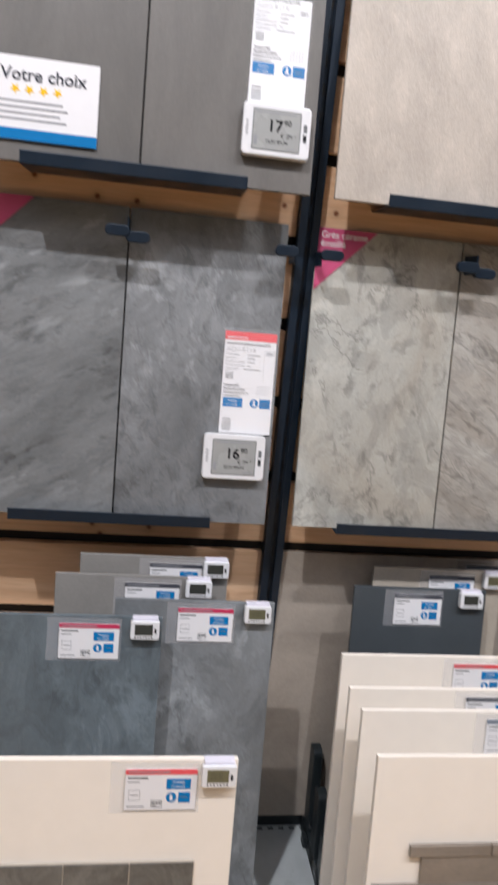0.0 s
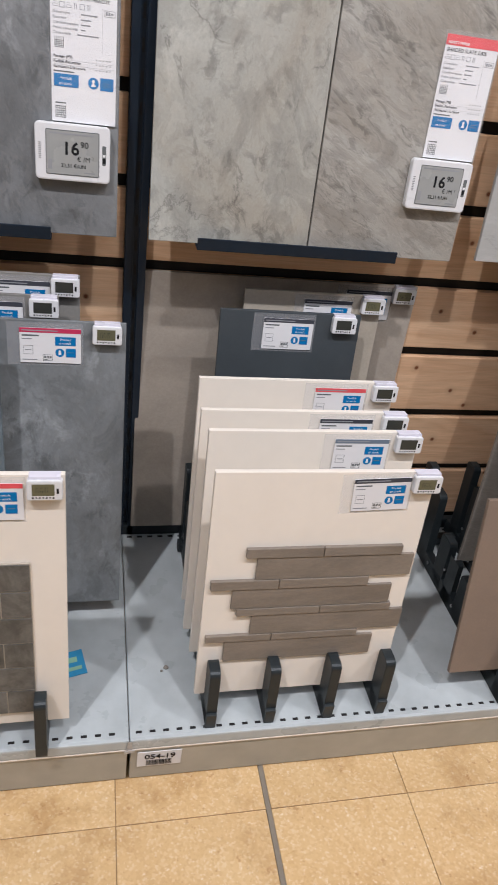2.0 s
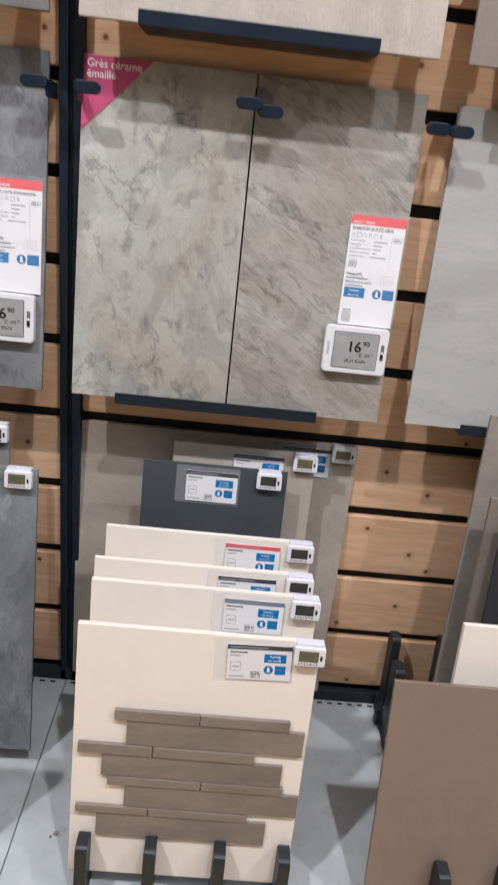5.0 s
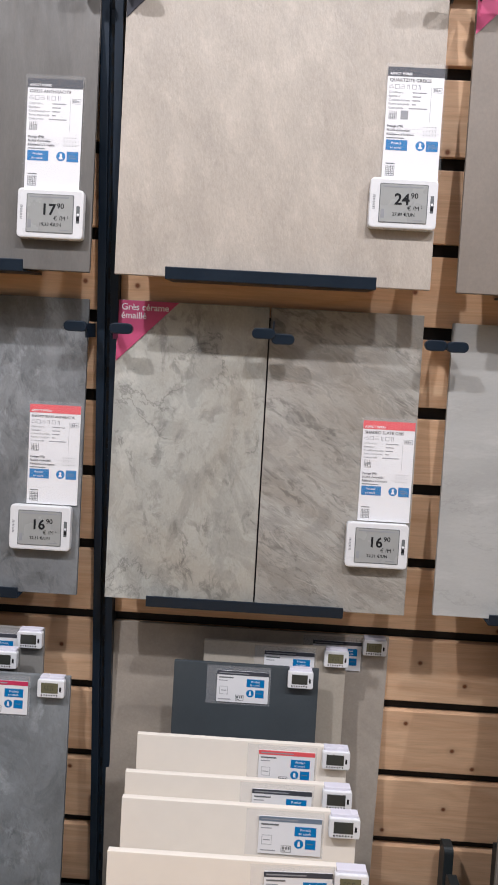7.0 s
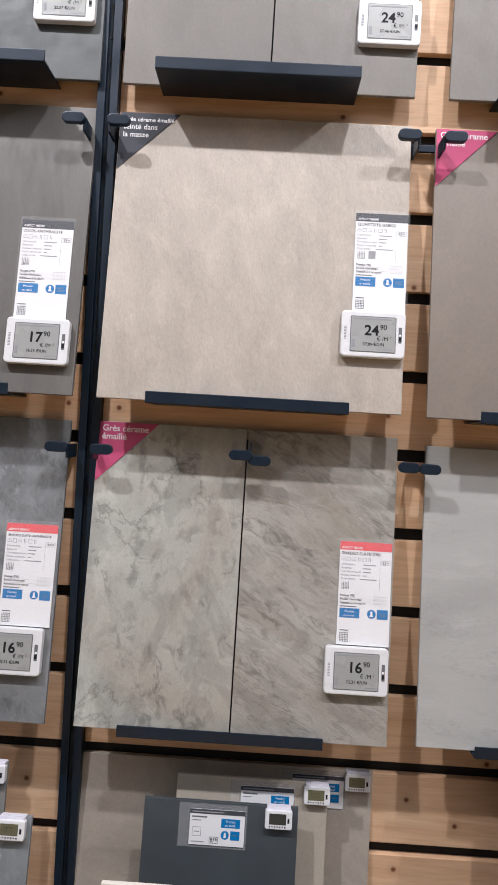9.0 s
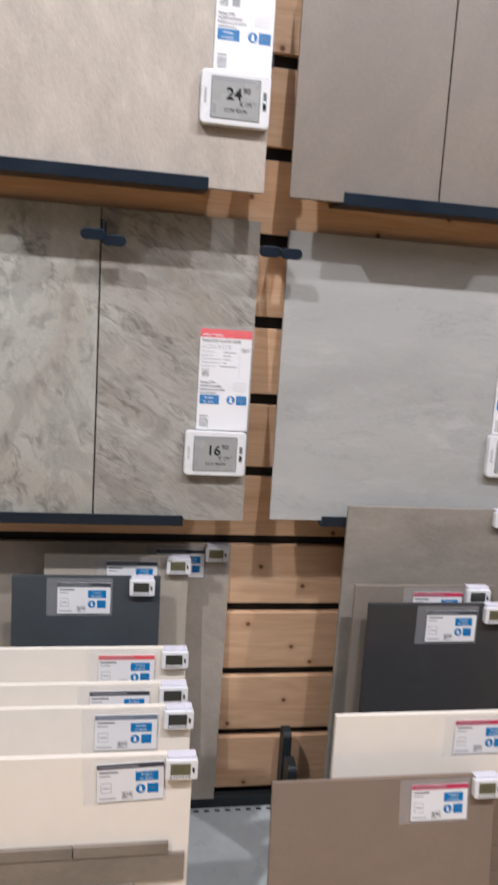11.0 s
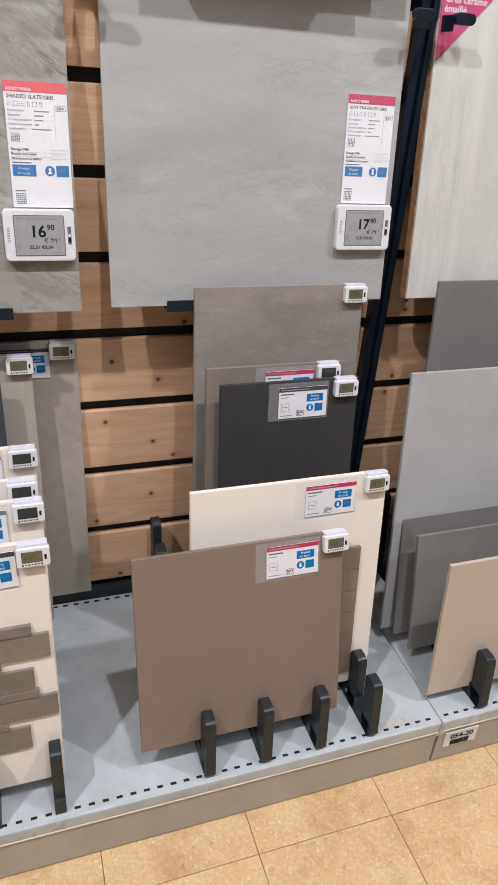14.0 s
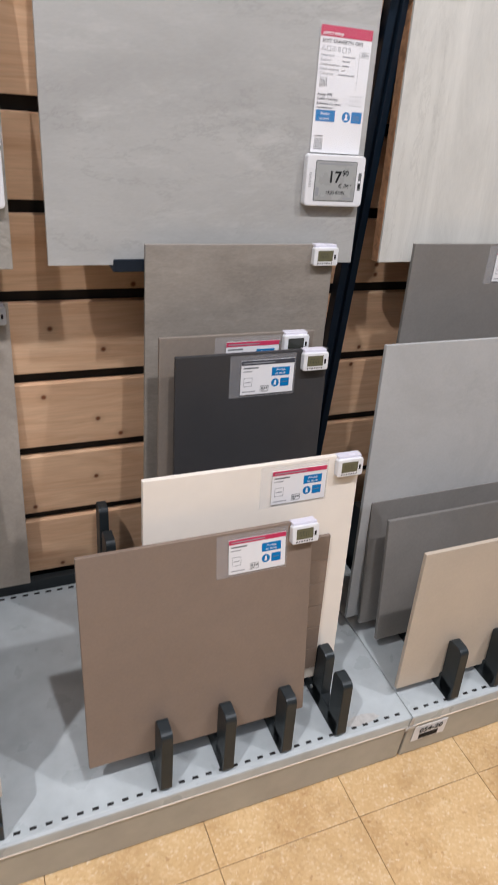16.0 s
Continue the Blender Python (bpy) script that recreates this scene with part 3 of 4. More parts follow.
def price_label(panel, u, v, euros, cents, unit, w=0.126, h=0.092):
    """An electronic shelf label in a white rounded case."""
    s = thing("price_label", panel.matrix_basis @ pose(u, -0.002, v), "white electronic price label with a grey screen", "price label", "price labels")
    part("case", prism(rounded(0, w, 0, h, 0.008), -0.014, 0, 0.003), WHITE_PL, s)
    part("bezel", prism(rounded(0.018, 0.1075, 0.0095, h - 0.0105, 0.002), -0.0145, -0.013), BEZEL, s, "grey screen surround")
    part("screen", slab(0.0195, 0.106, -0.0149, -0.0135, 0.011, h - 0.012), EINK, s, "grey e-paper screen")
    part("side_tag", prism(rounded(0.1125, 0.119, 0.03, 0.062, 0.0015), -0.0143, -0.013), BEZEL, s, "grey sensor strip")
    part("sensor", slab(0.1132, 0.1183, -0.0146, -0.014, 0.034, 0.042), INK, s)
    part("side_tag_print", slab(0.1135, 0.118, -0.0145, -0.014, 0.044, 0.048), PAPER, s)
    bm = bmesh.new()
    for k in range(9):
        box(bm, 0.006, 0.0105, -0.0143, -0.0135, 0.034 + k * 0.003, 0.0355 + k * 0.003)
    box(bm, 0.0215, 0.028, -0.0151, -0.0147, 0.018, 0.034)
    box(bm, 0.024, 0.098, -0.0151, -0.0147, h - 0.0175, h - 0.015)
    box(bm, 0.082, 0.1, -0.0151, -0.0147, 0.0145, 0.0165)
    tagged(part("print", bm, SOFT_INK, s), kind="stuff")
    part("price", lettering(euros, 0.0285, INK, 0.0007, "RIGHT"), INK, s, m=pose(0.074, -0.0151, 0.0435))
    part("cents", lettering(cents, 0.014, INK, 0.0002), INK, s, m=pose(0.0755, -0.0151, 0.0555))
    part("unit", lettering("\u20ac /M", 0.0112, INK, 0.0), INK, s, m=pose(0.070, -0.0151, 0.0335))
    part("unit", lettering("2", 0.006, INK, 0.0), INK, s, m=pose(0.0955, -0.0151, 0.038))
    part("unit_price", lettering(unit, 0.0085, INK, 0.0001), INK, s, m=pose(0.043, -0.0151, 0.0225))


def local(panel, x, z):
    """Along and up the face of a panel from a place in the world."""
    o = panel.matrix_basis.translation
    return x - o.x, (z - o.z) / math.cos(radians(LEAN))


def dressed(panel, esl_x, esl_z, card_x, euros, cents, unit, title, band, **more):
    u, v = local(panel, esl_x, esl_z)
    price_label(panel, u, v, euros, cents, unit)
    product_card(panel, card_x - panel.matrix_basis.translation.x, v + 0.094, title, band, **more)


YB = -0.090
anth = tile_panel(-0.615, 0.003, YB, 0.950, 0.612, [ANTH_B, ANTH], (-0.310,), label="two anthracite slate-look tiles hung on the slat wall")
slate = tile_panel(0.062, 0.684, YB, 0.950, 0.615, [SLATE, SLATE_B], (0.373,), label="two grey slate-look tiles hung on the slat wall")
trav = tile_panel(0.742, 1.345, YB, 0.955, 0.598, [TRAV], label="large light grey travertine-look tile on the slat wall")
pale = tile_panel(1.407, 2.01, YB - 0.008, 0.957, 0.600, [PALE_WOOD], thick=0.006, edge=CHIP, label="pale limed tile glued on a chipboard panel")
oxos = tile_panel(-0.59, 0.023, YB, 1.606, 0.605, [OXOS], (-0.294,), label="two charcoal tiles hung on the slat wall")
quartz = tile_panel(0.071, 0.672, YB, 1.606, 0.600, [QUARTZ], label="large greige quartzite-look tile on the slat wall")
taupe = tile_panel(0.722, 1.322, YB, 1.604, 0.600, [TAUPE], (1.017,), label="two taupe concrete-look tiles on the slat wall")
dark_t = tile_panel(-0.57, 0.029, -0.035, 2.252, 0.600, [DARK_C], lean=2.5, label="dark grey tile on the upper slat wall")
grey_t = tile_panel(0.076, 0.671, -0.035, 2.250, 0.600, [GREY_C], (0.376,), lean=2.5, label="two warm grey concrete tiles on the upper slat wall")
right_t = tile_panel(0.740, 1.340, -0.035, 2.250, 0.600, [GREY_C], lean=2.5, label="warm grey tile on the upper slat wall")

for a, b, z in ((-0.51, -0.113, 0.948), (0.152, 0.556, 0.948), (0.85, 1.24, 0.953), (1.51, 1.91, 0.955), (-0.5, -0.098, 1.604), (0.171, 0.567, 1.604),
                (0.821, 1.219, 1.602), (-0.46, -0.06, 2.250), (0.154, 0.552, 2.248), (0.83, 1.23, 2.248)):
    ledge(a, b, z)
for x, z, k in ((0.038, 1.503, "post"), (0.381, 1.503, "joint"), (0.718, 1.503, "pair"), (1.390, 1.503, "post"), (-0.31, 1.503, "joint"),
                (0.037, 2.157, "post"), (0.703, 2.157, "gap"), (1.017, 2.157, "joint"), (1.38, 2.157, "post"), (-0.294, 2.157, "joint")):
    hook(x, z, k)

dressed(anth, -0.137, 1.043, -0.108, "16", "90", "22,31 \u20ac/UN", "SHADED SLATE ANTHRACITE", RED)
dressed(slate, 0.553, 1.048, 0.575, "16", "90", "22,31 \u20ac/UN", "SHADED SLATE GRIS", RED)
dressed(trav, 1.216, 1.064, 1.226, "17", "90", "19,33 \u20ac/UN", "SOFT TRAVERTIN GRIS", ROSE)
dressed(oxos, -0.115, 1.662, -0.108, "17", "90", "19,33 \u20ac/UN", "OXOS ANTHRACITE", ANTH_INK)
dressed(quartz, 0.545, 1.713, 0.566, "24", "90", "27,89 \u20ac/UN", "QUARTZITE GREIGE", ANTH_INK, second_square=True)
dressed(taupe, 1.190, 1.708, 1.2, "13", "90", "", "", RED)
dressed(dark_t, -0.112, 2.362, -0.102, "20", "90", "22,57 \u20ac/UN", "", ANTH_INK)
dressed(grey_t, 0.546, 2.346, 0.562, "24", "90", "27,46 \u20ac/UN", "", ANTH_INK)

corner_sticker(slate, [("Gr\u00e8s c\u00e9rame", 0.0185), ("\u00e9maill\u00e9", 0.0185)], PINK, "raspberry corner sticker with white words", 0.615)
corner_sticker(pale, [("Gr\u00e8s c\u00e9rame", 0.0185), ("\u00e9maill\u00e9", 0.0185)], PINK, "raspberry corner sticker with white words", 0.600)
corner_sticker(taupe, [("Gr\u00e8s c\u00e9rame", 0.0185), ("\u00e9maill\u00e9", 0.0185)], PINK, "raspberry corner sticker with white words", 0.600)
corner_sticker(anth, [], PINK, "raspberry corner sticker on a dark tile", 0.612)
corner_sticker(quartz, [("Gr\u00e8s c\u00e9rame \u00e9maill\u00e9", 0.0125), ("teint\u00e9 dans", 0.016), ("la masse", 0.016)], ANTH_INK, "anthracite corner sticker with white words", 0.600)

# white notice on the charcoal tiles
nt_ = thing("notice_card", oxos.matrix_basis @ pose(0.0, -0.004, 0.12), "white notice card with yellow stars and blue foot", "card")
part("paper", slab(0.03, 0.218, 0, 0.0015, -0.085, 0.055), PAPER, nt_)
part("blue_foot", slab(0.03, 0.218, -0.0005, 0, -0.085, -0.066), BLUE, nt_)
part("printed_words", lettering("Votre choix", 0.03, ANTH_INK, 0.0004), ANTH_INK, nt_, m=pose(0.05, -0.0008, 0.015))
for k in range(4):
    star = [(0.075 + k * 0.024 + (0.009 if i % 2 else 0.004) * math.sin(i * math.pi / 5 + math.pi), 0.0 + (0.009 if i % 2 else 0.004) * math.cos(i * math.pi / 5)) for i in range(10)]
    part("star", prism(star, -0.0006, 0), YELLOW, nt_)
bm = bmesh.new()
for k in range(4):
    box(bm, 0.05, 0.05 + random.uniform(0.08, 0.14), -0.0004, 0, -0.022 - k * 0.01, -0.0185 - k * 0.01)
tagged(part("small_print", bm, SOFT_INK, nt_), kind="stuff")


# ---- sample boards in floor racks ----
def sample_board(x0, x1, y_top, z_top, y_bot, z_bot, material, label, thick=0.009, name="sample_board"):
    """A leaning board; origin at its lower left front corner."""
    ang = math.degrees(math.atan2(y_top - y_bot, z_top - z_bot))
    h = math.hypot(y_top - y_bot, z_top - z_bot)
    t = thing(name, pose(x0, y_bot, z_bot, -ang), label, "tile sample", "boards in floor racks")
    part("board", slab(0, x1 - x0, 0, thick, 0, h, 0.0012), material, t)
    t["tall"], t["wide"] = h, x1 - x0
    return t


def mini_label(board, dark=False, inset=0.004, drop=0.002):
    s = thing("mini_price_label", board.matrix_basis @ pose(board["wide"] - inset - 0.053, -0.001, board["tall"] - 0.042 - drop), "small white electronic label clipped on a board top", "price label", "mini price labels")
    part("case", prism(rounded(0, 0.053, 0.0055, 0.04, 0.004), -0.012, 0, 0.002), WHITE_PL, s)
    part("screen", slab(0.008, 0.041, -0.0126, -0.0115, 0.0145, 0.0345), LCD_DARK if dark else LCD, s, "dull green display")
    part("button", slab(0.0438, 0.0475, -0.0125, -0.0115, 0.018, 0.027), INK, s)
    part("clip", slab(0.003, 0.050, -0.007, 0.011, 0.0385, 0.0430 + drop, 0.0012), CLIP_PL, s, "milky lilac plastic clip")
    if not dark:
        bm = bmesh.new()
        for a, b in ((0.014, 0.018), (0.020, 0.024), (0.027, 0.031)):
            box(bm, a, a + 0.0006, -0.0129, -0.0125, 0.020, 0.029)
            box(bm, b - 0.0006, b, -0.0129, -0.0125, 0.020, 0.0245)
            box(bm, a, b, -0.0129, -0.0125, 0.0284, 0.029)
        tagged(part("reading", bm, LCD_DARK, s), kind="stuff")
    bm = bmesh.new()
    for k in range(7):
        box(bm, 0.008 + k * 0.005, 0.0105 + k * 0.005, -0.0123, -0.0115, 0.0088 + 0.0008 * (k % 2), 0.0118)
    tagged(part("print", bm, INK, s), kind="stuff")


def pocket_card(board, u, band, drop=0.014, w=0.108, h=0.066, tilt=0.0):
    s = thing("pocket_card", board.matrix_basis @ pose(u, -0.0025, board["tall"] - h - drop, 0, tilt), "white printed card in a clear pocket on a board", "card", "pocket cards")
    part("pocket", slab(-0.022, w + 0.004, 0.0014, 0.0018, -0.005, h + 0.010), POCKET, s, "clear plastic pocket").visible_shadow = False
    part("paper", slab(0, w, 0, 0.0012, 0, h), PAPER, s)
    part("band", slab(0, w, -0.0004, 0, h - 0.0085, h), band, s, "coloured band")
    part("blue_box", slab(w - 0.046, w - 0.009, -0.0004, 0, h - 0.032, h - 0.0155), BLUE, s)
    part("blue_box", slab(w - 0.027, w - 0.009, -0.0004, 0, h - 0.054, h - 0.0375), BLUE, s)
    ring = [(w - 0.0378 + 0.008 * math.cos(i * math.pi / 8), h - 0.0457 + 0.008 * math.sin(i * math.pi / 8)) for i in range(16)]
    part("blue_disc", prism(ring, -0.0004, 0), BLUE, s)
    part("figure", prism([(w - 0.0404, h - 0.05), (w - 0.0352, h - 0.05), (w - 0.0362, h - 0.041), (w - 0.0394, h - 0.041)], -0.0007, -0.0004), PAPER, s)
    part("printed_words", lettering("Produit", 0.0062, PAPER), PAPER, s, m=pose(w - 0.037, -0.0006, h - 0.0225))
    part("printed_words", lettering("en stock", 0.0062, PAPER), PAPER, s, m=pose(w - 0.039, -0.0006, h - 0.0293))
    bm = bmesh.new()
    box(bm, 0.004, 0.022, -0.0003, 0, h - 0.0215, h - 0.0198)
    for a, b, c, d in ((0, 0.017, 0, 0.0007), (0, 0.017, 0.0163, 0.017), (0, 0.0007, 0, 0.017), (0.0163, 0.017, 0, 0.017), (0.003, 0.014, 0.0075, 0.0092)):
        box(bm, 0.006 + a, 0.006 + b, -0.0003, 0, 0.016 + c, 0.016 + d)
    box(bm, 0.004, 0.03, -0.0003, 0, 0.005, 0.0067)
    box(bm, 0.004, w * 0.62, -0.0006, -0.0004, h - 0.0056, h - 0.0036)
    tagged(part("small_print", bm, SOFT_INK, s), kind="stuff")
    bm = bmesh.new()
    box(bm, 0.004, 0.034, -0.0003, 0, h - 0.0155, h - 0.0128)
    for a, b, c, d in ((0, 0.017, 0, 0.0008), (0, 0.017, 0.0112, 0.012), (0, 0.0008, 0, 0.012), (0.0162, 0.017, 0, 0.012), (0.002, 0.006, 0.005, 0.0095), (0.0075, 0.0105, 0.005, 0.0095), (0.012, 0.015, 0.005, 0.0095), (0.002, 0.008, 0.002, 0.0035)):
        box(bm, w - 0.068 + a, w - 0.068 + b, -0.0003, 0, 0.004 + c, 0.004 + d)
    box(bm, w - 0.024, w - 0.013, -0.0006, -0.0004, h - 0.0455, h - 0.0445)
    tagged(part("stamp", bm, BEZEL, s), kind="stuff")


# bay with the cream boards
bk = sample_board(0.056, 0.678, 0.000, 0.856, -0.042, 0.190, BEIGE, "large beige stone tile leaning against the slat wall")
bk2 = sample_board(0.271, 0.580, -0.043, 0.846, -0.12, 0.190, BEIGE_B, "sand coloured tile standing in the floor rack")
navy = sample_board(0.214, 0.518, -0.096, 0.822, -0.19, 0.190, NAVY, "plain dark slate-blue tile standing in the floor rack")
c4 = sample_board(0.163, 0.570, -0.227, 0.734, -0.295, 0.188, CREAM, "cream sample board in the floor rack", 0.011)
c3 = sample_board(0.158, 0.565, -0.313, 0.715, -0.380, 0.188, CREAM, "cream sample board in the floor rack", 0.011)
c2 = sample_board(0.165, 0.572, -0.374, 0.710, -0.442, 0.188, CREAM, "cream sample board in the floor rack", 0.011)
c1 = sample_board(0.164, 0.569, -0.476, 0.694, -0.543, 0.186, CREAM, "cream board with taupe strip tiles glued on", 0.011)
# bay with the brown tile
mid = sample_board(0.904, 1.284, -0.117, 1.0, -0.205, 0.190, MIDGREY, "tall mottled grey tile standing in the floor rack")
dkb = sample_board(0.912, 1.222, -0.200, 0.858, -0.28, 0.190, TAUPE, "taupe tile standing in the floor rack")
dk = sample_board(0.931, 1.236, -0.240, 0.838, -0.325, 0.190, BLACKT, "plain charcoal tile standing in the floor rack")
crm = sample_board(0.833, 1.243, -0.404, 0.702, -0.478, 0.190, CREAM, "cream board with brown bricks glued on", 0.011)
br = sample_board(0.714, 1.134, -0.457, 0.610, -0.553, 0.208, BROWN, "mink brown tile standing in the floor rack")
# bay past the second post
gA = sample_board(1.462, 1.78, -0.134, 1.006, -0.22, 0.190, STEEL_G, "graphite tile standing in the floor rack")
gB = sample_board(1.352, 1.92, -0.263, 0.846, -0.35, 0.190, COOLGREY, "large cool grey tile standing in the floor rack")
gC = sample_board(1.374, 1.78, -0.312, 0.495, -0.375, 0.190, STEEL_G, "low graphite tile standing in the floor rack")
gD = sample_board(1.386, 1.79, -0.367, 0.484, -0.43, 0.190, STEEL_G, "low graphite tile standing in the floor rack")
gE = sample_board(1.368, 1.77, -0.515, 0.520, -0.55, 0.172, SAND, "low sand beige tile standing in the floor rack")
# bay before the first post
gr = sample_board(-0.290, 0.022, -0.193, 0.824, -0.29, 0.190, BLUEGREY, "mottled blue-grey tile standing in the floor rack")
gL = sample_board(-0.510, -0.199, -0.250, 0.816, -0.34, 0.190, BLUEGREY_B, "blue slate tile standing in the floor rack")
h1 = sample_board(-0.369, -0.064, -0.090, 0.870, -0.16, 0.190, HGREY, "grey tile standing in the floor rack")
h2 = sample_board(-0.411, -0.101, -0.135, 0.846, -0.22, 0.190, HGREY, "light grey tile standing in the floor rack")
cL = sample_board(-0.482, -0.077, -0.517, 0.722, -0.578, 0.190, CREAM, "cream board with square mosaic tiles glued on", 0.011)

for bd, u, band, tilt in ((bk, 0.447, ANTH_INK, 0), (bk2, 0.125, ANTH_INK, 0), (navy, 0.085, ANTH_INK, 0), (c4, 0.23, RED, 0), (c3, 0.225, ANTH_INK, 0),
                          (c2, 0.232, STEEL_INK, 0), (c1, 0.245, ANTH_INK, -2), (dkb, 0.12, ROSE, 0), (dk, 0.118, ANTH_INK, 0), (crm, 0.225, ROSE, 0), (br, 0.25, ROSE, 0),
                          (gr, 0.115, ROSE, 0), (gL, 0.118, ROSE, 0), (h1, 0.135, ANTH_INK, 0), (h2, 0.13, ANTH_INK, 0), (cL, 0.228, RED, 0), (gA, 0.21, ROSE, 0)):
    pocket_card(bd, u + 0.007, band, tilt=tilt)
for bd, dark, ins in ((bk, 0, 0.006), (bk2, 0, -0.004), (navy, 1, 0.012), (c4, 1, -0.004), (c3, 1, -0.004), (c2, 1, -0.004), (c1, 0, -0.008), (mid, 0, -0.003),
                      (dkb, 1, 0.016), (dk, 0, 0.005), (crm, 0, 0.0), (br, 0, -0.006), (gr, 0, 0.008), (gL, 1, 0.005), (h1, 1, 0.0), (h2, 1, 0.0), (cL, 0, 0.003)):
    mini_label(bd, bool(dark), ins)

# strip tiles on the front cream board: rows of offset strips
STRIPS = ((0.070, 0.216, 0.371, 0.021), (0.092, 0.216, 0.399, 0.050), (0.010, 0.139, 0.316, 0.021), (0.052, 0.21, 0.368, 0.046),
          (0.064, 0.228, 0.374, 0.017), (0.095, 0.25, 0.404, 0.047), (0.010, 0.139, 0.316, 0.016), (0.048, 0.145, 0.352, 0.050))
z = 0.358
for a, m_, b, h in STRIPS:
    z -= h
    thin = h < 0.03
    for p, q in ((a, m_ - 0.0008), (m_ + 0.0008, b)) if thin else ((a, b),):
        d = 0.008 if thin else 0.006
        part("strip_tile", slab(p, q, -d, 0.0, z + 0.0005, z + h - 0.0005, 0.0008), STRIP, c1)
# mosaic on the other cream board
for r in range(6):
    zz = 0.372 - (r + 1) * 0.0565
    edges = [0.052] + [0.052 + 0.0987 * k + (0.0494 if r % 2 else 0.0987) for k in range(3)] + [0.348]
    for p, q in zip(edges, edges[1:]):
        if q - p > 0.01:
            part("mosaic_tile", slab(p + 0.001, min(q, 0.348) - 0.001, -0.006, 0, zz, zz + 0.0538, 0.0006), MOSAIC, cL)
part("grout", slab(0.052, 0.348, -0.0045, -0.0005, 0.033, 0.371), BEIGE_B, cL)
# bricks on the cream board behind the brown tile
for r in range(6):
    zz = 0.355 - (r + 1) * 0.0535
    for a, b in ((0.06, 0.21), (0.212, 0.362)) if r % 2 else ((0.06, 0.135), (0.137, 0.287), (0.289, 0.362)):
        part("brick_tile", slab(a, b, -0.008, 0, zz, zz + 0.0525, 0.001), BROWN, crm)


def finger(y, z_top, w=0.021, depth=0.042):
    """A leaning upright with rounded corners."""
    out = rounded(0, depth, 0, z_top - 0.146, 0.012, 4)
    bm = prism(out, -w / 2, w / 2, 0.002)
    for v in bm.verts:
        a, b, c = v.co
        v.co = (b, y - depth / 2 + a + c * 0.13, 0.146 + c)
    return bm


def floor_rack(xs, uprights, label):
    """Rails on the deck, each with uprights (place, depth, top) between the boards."""
    g = thing("floor_rack", pose(0, 0, 0), label, "tile rack", "floor racks")
    made = [mesh_of(finger(y, top, depth=d), DARK_STEEL, "finger") for y, d, top in uprights]
    bolt = [(0.004 * math.cos(i * math.pi / 4), 0.004 * math.sin(i * math.pi / 4)) for i in range(8)]
    bolt_mesh = mesh_of(prism(bolt, -0.0025, 0.0), STEEL_BOLT, "bolt")
    for x in xs:
        rail = part("rail", slab(-0.0105, 0.0105, -0.594, -0.03, 0.1435, 0.184, 0.002), DARK_STEEL, g, m=pose(x, 0, 0))
        for me in made:
            part("finger", me, DARK_STEEL, rail)
        for k in range(6):
            part("bolt", bolt_mesh, STEEL_BOLT, rail, "small steel bolt head", pose(-0.0105, -0.11 - k * 0.075, 0.168 + 0.05 * (k % 2 == 0) * (k < 5), 0, 0, -90))
    part("crossbar", slab(xs[0] - 0.02, xs[-1] + 0.02, -0.10, -0.075, 0.150, 0.175, 0.002), DARK_STEEL, g)


floor_rack((0.194, 0.314, 0.438, 0.554), ((-0.571, 0.042, 0.285), (-0.487, 0.07, 0.27), (-0.406, 0.034, 0.27), (-0.333, 0.06, 0.27), (-0.238, 0.075, 0.28), (-0.148, 0.04, 0.33), (-0.075, 0.04, 0.385)), "charcoal steel rack holding cream sample boards")
floor_rack((0.843, 0.963, 1.085, 1.207), ((-0.580, 0.042, 0.285), (-0.507, 0.038, 0.285), (-0.40, 0.12, 0.27), (-0.299, 0.022, 0.27), (-0.24, 0.05, 0.29), (-0.14, 0.05, 0.355), (-0.075, 0.04, 0.39)), "charcoal steel rack holding the brown tile")
floor_rack((1.49, 1.61, 1.73), ((-0.580, 0.042, 0.285), (-0.48, 0.06, 0.27), (-0.4, 0.03, 0.27), (-0.28, 0.07, 0.27), (-0.15, 0.05, 0.33), (-0.075, 0.04, 0.385)), "charcoal steel rack holding grey tiles")
floor_rack((-0.49, -0.37, -0.245, -0.125), ((-0.612, 0.036, 0.285), (-0.45, 0.16, 0.27), (-0.31, 0.03, 0.27), (-0.25, 0.04, 0.27), (-0.12, 0.04, 0.33), (-0.075, 0.04, 0.385)), "charcoal steel rack holding the mosaic board")

lf = thing("leaflet", pose(-0.092, -0.456, 0.1445, 10, 0, 14), "small blue leaflet lying on the deck", "leaflet")
part("sheet", slab(0, 0.048, 0, 0.056, 0, 0.0012), CYAN, lf)
part("print", slab(0.012, 0.040, 0.012, 0.020, 0.0012, 0.0016), LEAF_INK, lf, "pale green printed patch")
part("print", slab(0.010, 0.034, 0.030, 0.042, 0.0012, 0.0016), LEAF_INK, lf, "pale green printed patch")


def crumb(x, y, size, seed, label):
    rng = random.Random(seed)
    bm = bmesh.new()
    bmesh.ops.create_icosphere(bm, subdivisions=2, radius=size)
    for vert in bm.verts:
        vert.co *= rng.uniform(0.6, 1.2)
        vert.co.z = max(-size * 0.4, vert.co.z * 0.5)
    solid("debris_crumb", bm, MIDGREY, label, "debris", m=pose(x, y, 0.1435 + size * 0.4), group="crumbs on the deck")


crumb(0.118, -0.445, 0.0055, 3, "small grey crumb lying on the deck")
crumb(0.108, -0.452, 0.003, 5, "tiny grey crumb lying on the deck")

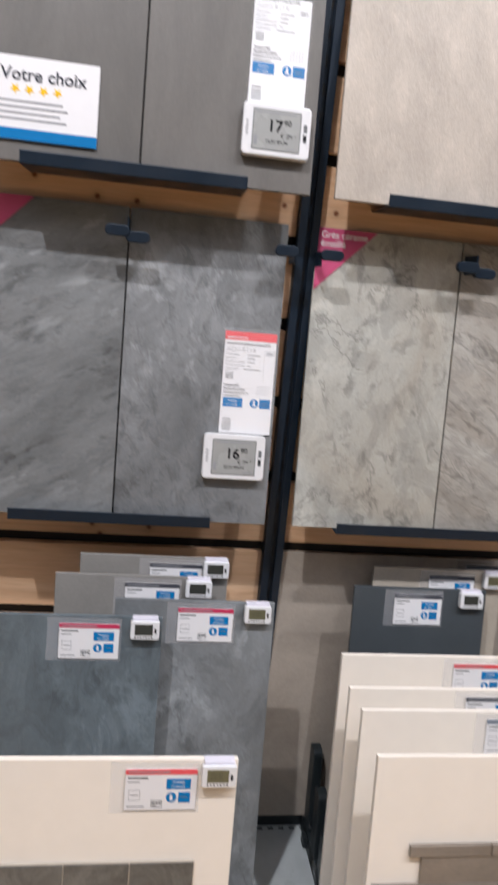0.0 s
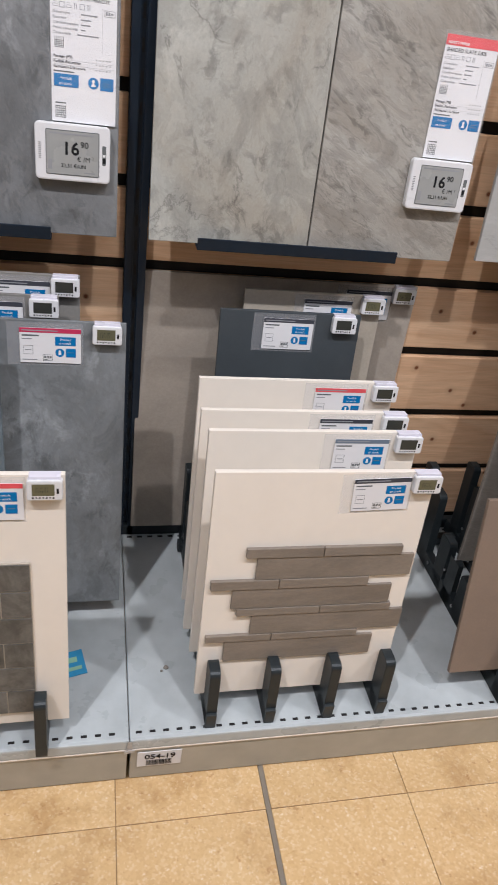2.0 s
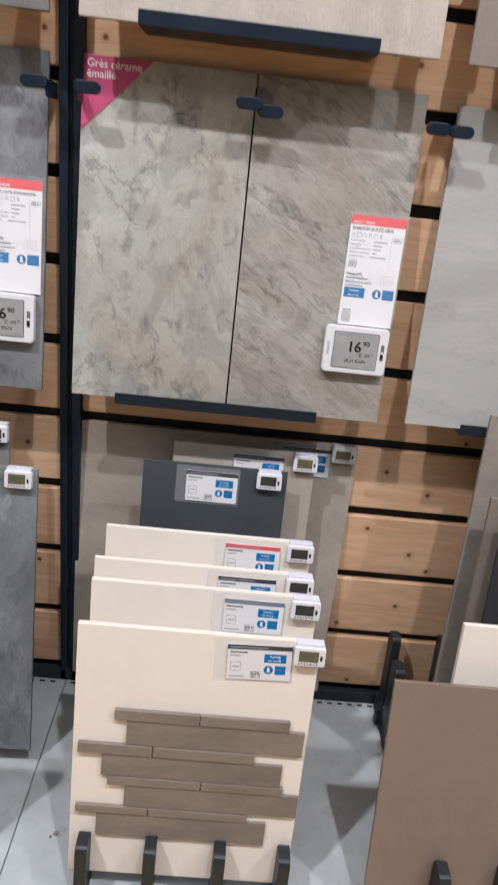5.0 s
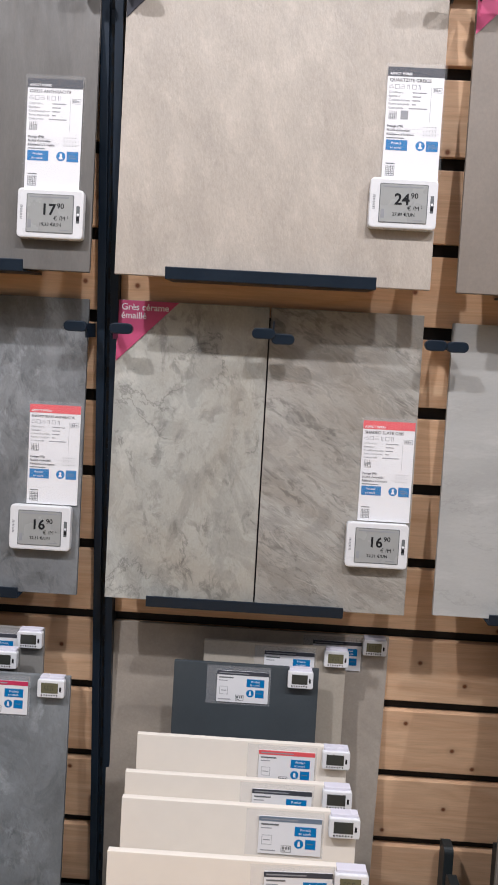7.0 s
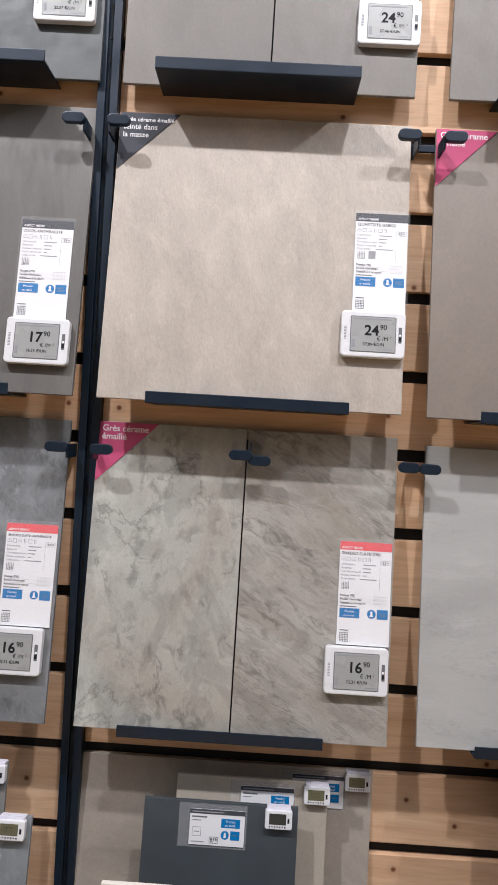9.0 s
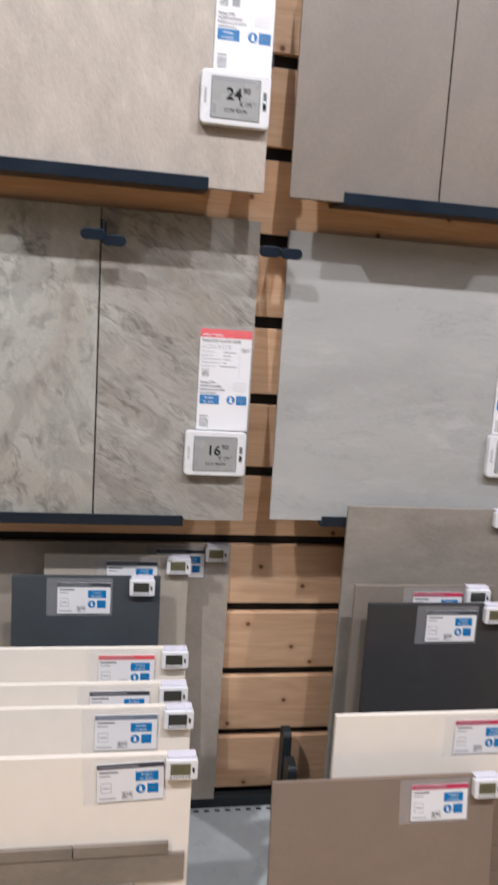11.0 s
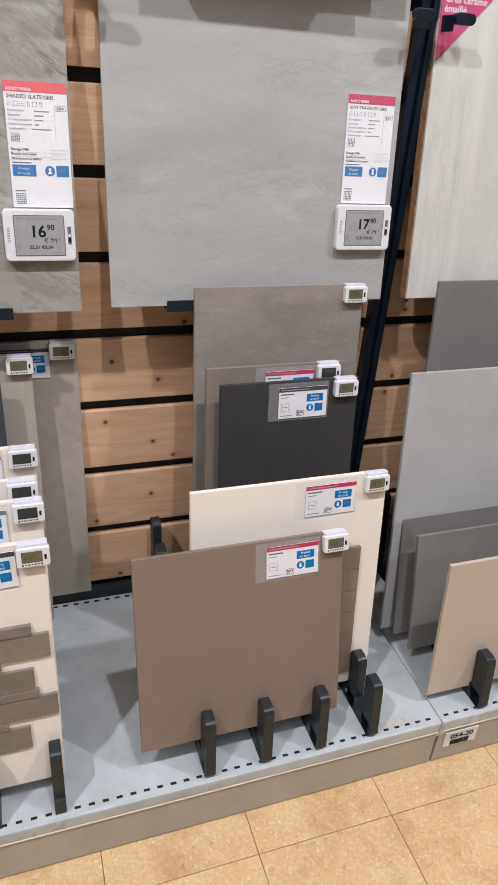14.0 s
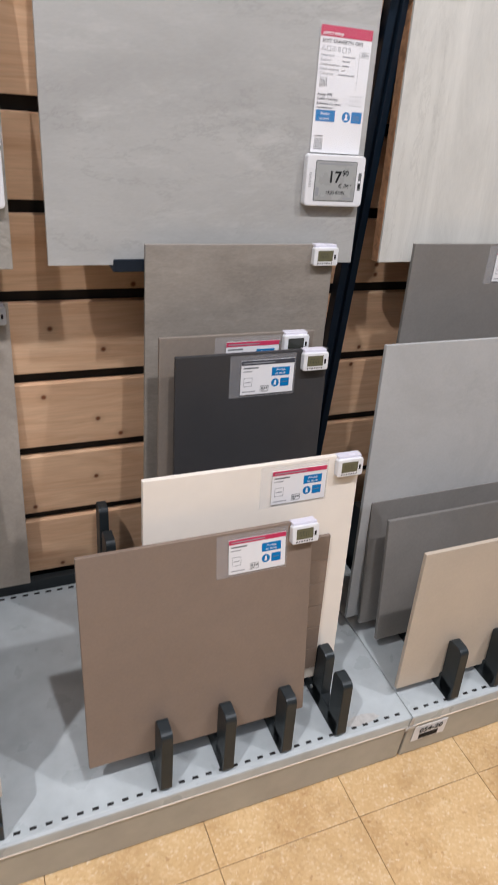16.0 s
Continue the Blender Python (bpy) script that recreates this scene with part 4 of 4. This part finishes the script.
# worn tape at the seams between the base shelves
for px, wide in ((0.0365, 0.02), (1.3825, 0.026)):
    tape = thing("tape_scrap", pose(px, -0.6072, 0.118), "torn clear tape stuck over a base shelf seam", "tape", "tape scraps")
    part("strip", prism([(-0.004, -0.012), (0.003, -0.013), (0.006, 0.004), (0.004, 0.024), (-0.003, 0.025), (-0.006, 0.006)], -0.001, 0.0, 0.0004), TAPE, tape)
    part("strip", prism([(-wide / 2, -0.014), (wide / 2, -0.010), (wide / 2, -0.003), (0, -0.001), (-wide / 2, -0.006)], -0.0022, -0.0012, 0.0004), TAPE, tape)
residue = bmesh.new()
ring = [(math.cos(i * math.pi / 9) * random.uniform(0.75, 1.1), math.sin(i * math.pi / 9) * random.uniform(0.75, 1.1)) for i in range(18)]
residue.faces.new([residue.verts.new((1.272 + 0.045 * a, -0.577 + 0.011 * b, 0)) for a, b in ring])
up = bmesh.ops.extrude_face_region(residue, geom=list(residue.faces))
bmesh.ops.translate(residue, vec=(0, 0, 0.0006), verts=[q for q in up["geom"] if isinstance(q, bmesh.types.BMVert)])
solid("glue_residue", residue, TAPE, "dusty patch of old glue on the deck edge", "residue", m=pose(0, 0, 0.1431))

# ---- floor ----
FT = 0.305
fl = thing("floor", pose(0, 0, 0), "cream terrazzo tiled store floor with thin joints", "floor", "", "structure")
part("screed", slab(-4.0, 6.0, -5.0, 0.03, -0.1, -0.003), JOINT, fl, "brown joint bed")
part("expansion_joint", slab(0.311, 0.321, -5.0, -0.57, -0.003, 0.0006), THICK_JOINT, fl, "wide grey joint strip")
near = mesh_of(slab(0.0007, FT - 0.0007, 0.0007, FT - 0.0007, -0.006, 0, 0.0006), TERRAZZO, "floor_tile")
left_tile = mesh_of(slab(0.0009, FT - 0.0060, 0.0009, FT - 0.0009, -0.006, 0, 0.0007), TERRAZZO, "floor_tile")
right_tile = mesh_of(slab(0.0060, FT - 0.0009, 0.0009, FT - 0.0009, -0.006, 0, 0.0007), TERRAZZO, "floor_tile")
rest = bmesh.new()
for i in range(-14, 18):
    for j in range(-15, 2):
        x, y = 0.316 + i * FT, -0.693 + j * FT
        if y + FT > 0.1:
            continue
        if -4 <= i <= 6 and -5 <= j <= 0:
            part("floor_tile", {-1: left_tile, 0: right_tile}.get(i, near), TERRAZZO, fl, m=pose(x, y, 0))
        else:
            box(rest, x + 0.0009, x + FT - 0.0009, y + 0.0009, y + FT - 0.0009, -0.006, 0)
tagged(part("far_floor_tiles", rest, TERRAZZO, fl), kind="stuff")
